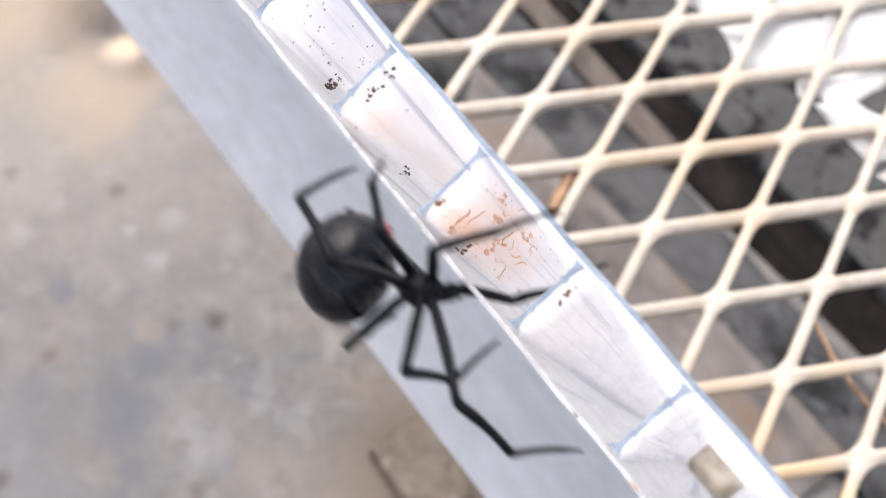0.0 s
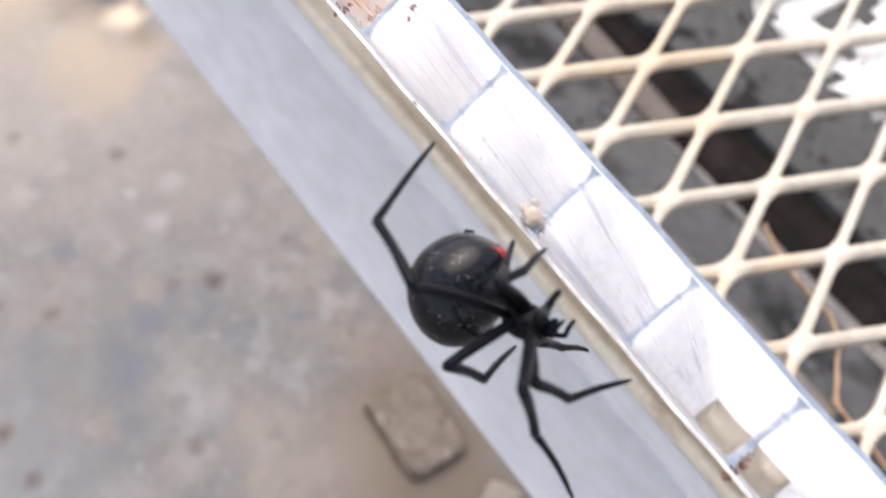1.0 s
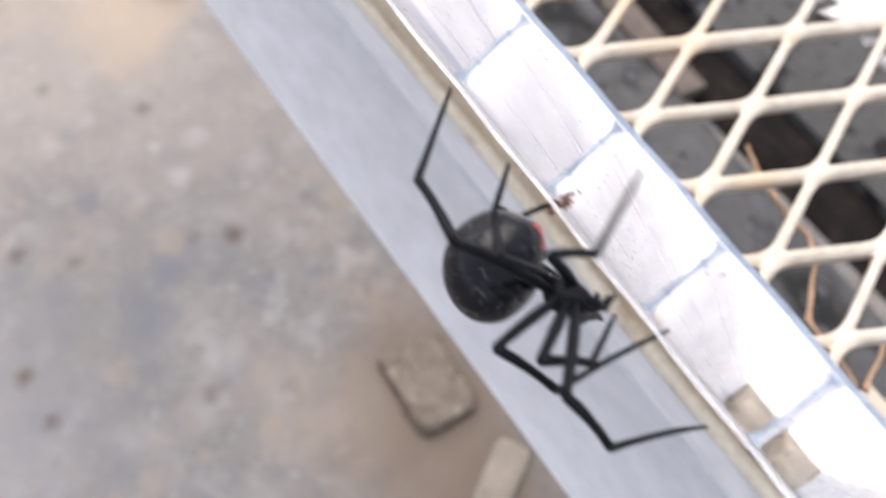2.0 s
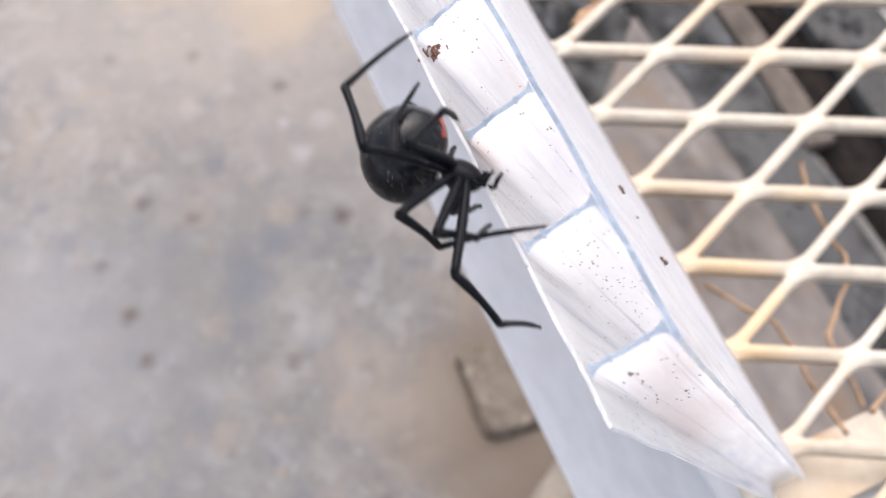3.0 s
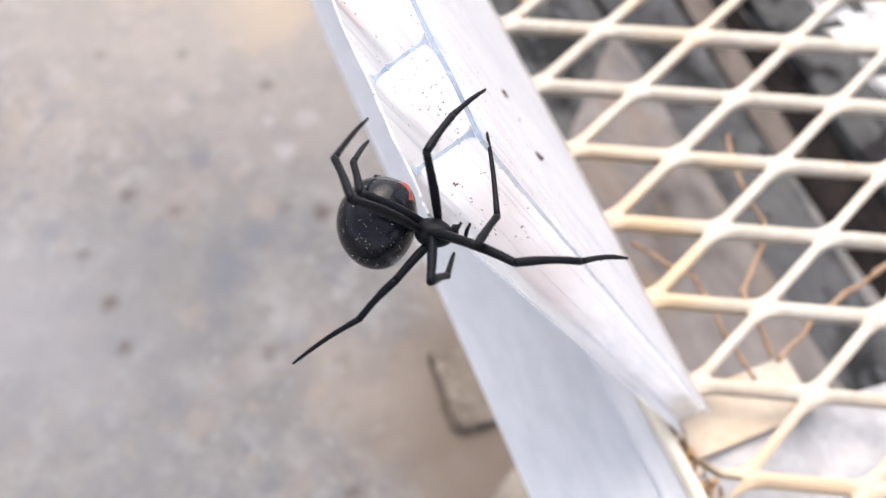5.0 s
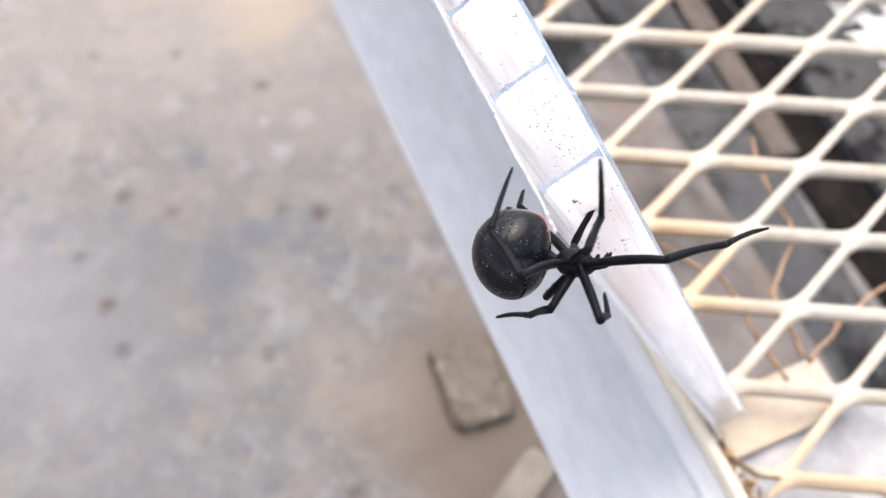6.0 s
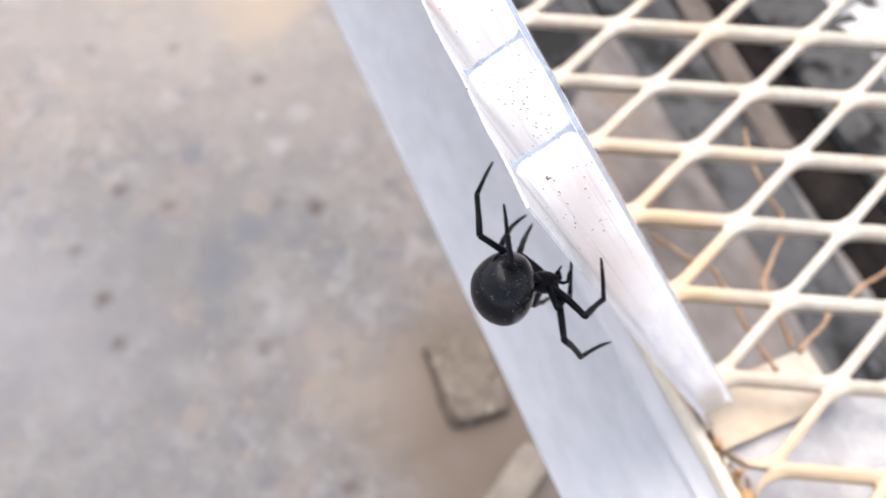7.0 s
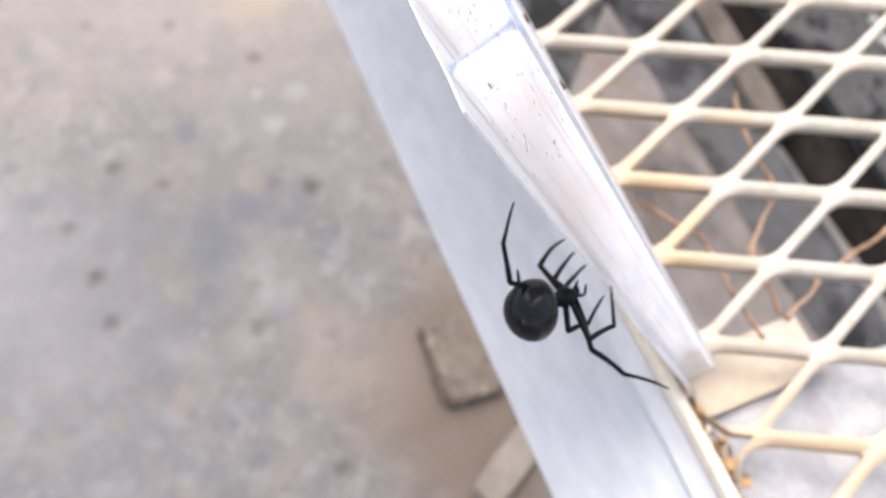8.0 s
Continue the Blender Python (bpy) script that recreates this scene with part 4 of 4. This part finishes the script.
X_ROWS = [
    (0, 128, 3, 117, 2, 113, 9),
    (0.5, 119, -8, 108, -2, 98, 29),
    (1, -86, 18, 119, 3, 120, 15),
    (1.5, 131, 0, 108, 10, 105, 19),
    (3, -102, 6, 92, 44, -46, -3),
    (3.5, -98, 15, -4, 38, -41, 34),
    (4, -85, 28, 84, 38, 17, 3),
    (4.2, -94, 28, 80, 49, 63, 14),
    (4.5, -77, 15, 91, 51, 89, 30),
    (6, 107, 5, 82, 45, 70, 50),
    (6.5, 84, 1, 68, 6, 56, 5),
    (7, 92, 9, 40, 15, 31, 5),
    (7.5, 71, 6, 32, 5, 34, 0),
    (8, 71, 5, 29, 8, 27, -7),
]
M1_ROWS = [
    (0, -113, -38, 99, -2, 97, 0),
    (0.5, -74, -20, 45, 8, 89, 26),
    (1, -96, -31, 92, -13, 109, 6),
    (1.5, -107, -35, 39, -18, 62, 43),
    (3, -94, -37, 77, -18, 10, 32),
    (3.5, -14, 0, -20, 33, -53, 26),
    (4, -4, -39, 114, 39, -65, 21),
    (4.2, -11, -35, 118, -2, -45, 0),
    (4.5, -5, -7, 107, 24, 121, 27),
    (6, -67, 14, 94, 28, -84, 30),
    (6.5, -111, 20, 51, -4, 50, 7),
    (7, -91, -11, 29, 2, -143, 48),
    (7.5, -90, -14, 17, -7, -155, 48),
    (8, -109, -24, 13, -5, 49, 9),
]
F1_ROWS = [
    (0, -80, 30, 43, 26, -46, 22),
    (0.5, -83, 17, 71, 3, -52, 19),
    (1, -64, 11, 114, 0, -62, 19),
    (1.5, -64, 15, 54, 8, -61, 24),
    (3, 146, -3, 116, 7, 119, 4),
    (3.5, 148, 10, 118, 0, 117, 1),
    (4, -72, 39, 91, 67, -42, 24),
    (4.2, -131, -3, -129, 0, -127, 3),
    (4.5, -136, -55, -130, -54, -126, -42),
    (6, -109, -48, 126, -16, 132, -12),
    (6.5, -77, -6, 39, 32, -155, 41),
    (7, -112, -15, 33, -2, 51, 19),
    (7.5, -102, 7, 33, -5, -142, 56),
    (8, -125, -32, 14, -11, 30, 6),
]
F2_ROWS = [
    (0, 46, -1, 57, 15, 40, 37),
    (0.5, 147, 2, 118, 13, 100, 31),
    (1, 115, -25, 88, -6, 90, -4),
    (1.5, 94, -21, 90, -2, 90, -14),
    (3, 129, -37, 100, 3, 107, 3),
    (3.5, 115, -25, 110, -1, 110, 1),
    (4, 143, -1, 126, 10, 124, 8),
    (4.5, 127, 7, 129, 13, 128, 12),
    (6, 143, -40, 100, 2, 99, 5),
    (6.5, 118, -62, 56, 8, 56, 7),
    (7, 68, -53, 36, -14, 37, -12),
    (7.5, 43, -22, 36, -6, 30, -1),
    (8, 52, -23, 32, -5, 26, -1),
]
F3_ROWS = [
    (0, -71, -54, 52, -4, -35, 52),
    (0.5, -67, -24, 66, -8, 86, 7),
    (1, -45, -20, 80, -13, 66, 24),
    (1.5, -81, -30, 55, 6, 94, 44),
    (3, -65, -45, 73, 5, 109, 10),
    (3.5, -46, -44, 51, -12, 79, 10),
    (4, -58, -43, 106, 5, 97, 40),
    (4.2, -52, -37, 105, 8, 116, 42),
    (4.5, -57, -34, 106, 6, 119, 21),
    (6, -44, -42, 93, 0, 108, 17),
    (6.5, -167, -63, 35, -6, 45, 33),
    (7, 98, 18, 45, 9, 42, 5),
    (7.5, 82, 9, 36, -1, 26, 3),
    (8, 74, 0, 31, 5, 30, -1),
]
F4_ROWS = [
    (0, -42, -40, 47, -31, 64, -3),
    (0.5, -65, -12, 69, -49, 78, -22),
    (1, -59, -13, 94, -36, 79, -35),
    (1.5, -68, -23, 58, -30, 48, 21),
    (3, -45, -50, 60, -28, 91, -4),
    (3.5, -68, -39, 43, -34, 61, 36),
    (4, -31, -48, 92, -47, 111, -28),
    (4.2, -39, -43, 95, -52, 98, -40),
    (4.5, -7, -12, 61, 5, 88, 2),
    (6, -28, 12, 48, 17, 71, 12),
    (6.5, -96, -20, 5, 23, 74, 42),
    (7, -119, -25, 23, -36, 24, -6),
    (7.5, -150, -26, -12, -25, 20, 35),
    (8, -116, -25, -22, -44, -10, -31),
]
LENGTHS = {'H1': (0.0102, 0.0055, 0.0078), 'H2': (0.008, 0.0045, 0.0052), 'X': (0.0078, 0.0048, 0.0054), 'M1': (0.0068, 0.0061, 0.0092), 'F1': (0.0062, 0.005, 0.0074), 'F2': (0.0067, 0.0045, 0.0052), 'F3': (0.0063, 0.0045, 0.0052), 'F4': (0.0088, 0.0065, 0.009)}

COXA = {"H1": (-0.0008, -0.0009, 0.0), "H2": (-0.0008, 0.0009, 0.0003), "M1": (-0.0002, -0.0011, 0.0), "X": (-0.0002, 0.0010, 0.0004),
        "F3": (0.0004, -0.0010, 0.0), "F1": (0.0004, 0.0009, 0.0004), "F4": (0.0009, -0.0008, 0.0), "F2": (0.0009, 0.0007, 0.0004)}


def direction(az, el):
    az, el = radians(az), radians(el)
    return Vector((math.cos(el) * math.cos(az), math.cos(el) * math.sin(az), math.sin(el)))


def leg_poses(rows, base, lengths, t):
    """The poses of a leg's three segments at t, in the spider's space; rows: seconds, then yaw and rise of each segment."""
    i = max(k for k in range(len(rows)) if rows[k][0] <= t + 1e-6)
    a, b = rows[i], rows[min(i + 1, len(rows) - 1)]
    f = (t - a[0]) / (b[0] - a[0]) if b[0] > a[0] else 0.0
    f = f * f * (3 - 2 * f)
    p, out = Vector(base), []
    for k in range(3):
        d0, d1 = direction(*a[1 + 2 * k:3 + 2 * k]), direction(*b[1 + 2 * k:3 + 2 * k])
        d = d0.slerp(d1, f, d0.lerp(d1, 0.5)).normalized()
        out.append(Matrix.Translation(p) @ d.to_track_quat("X", "Z").to_matrix().to_4x4())
        p = p + d * lengths[k]
    return out


LEGS = []
for key, rows in (("H1", H1_ROWS), ("H2", H2_ROWS), ("X", X_ROWS), ("M1", M1_ROWS), ("F1", F1_ROWS), ("F2", F2_ROWS), ("F3", F3_ROWS), ("F4", F4_ROWS)):
    ln = LENGTHS[key]
    segs = [limb("leg_femur", ln[0], (0.00030, 0.00042, 0.00044, 0.00040, 0.00036)),
            limb("leg_tibia", ln[1], (0.00038, 0.00040, 0.00033, 0.00032, 0.00034)),
            limb("leg_tarsus", ln[2], (0.00030, 0.00024, 0.00022, 0.00019, 0.00010))]
    LEGS.append((rows, Vector((HEAD, 0, 0)) + Vector(COXA[key]), ln, segs))


def motions():
    walk(spider, SPIDER_WAY)
    for rows, base, ln, segs in LEGS:
        moments = sorted({r[0] for r in rows} | {k / 10 for k in range(81)})
        poses = [leg_poses(rows, base, ln, t) for t in moments]
        for k, seg in enumerate(segs):
            walk(seg, [(t, p[k]) for t, p in zip(moments, poses)])


motions()
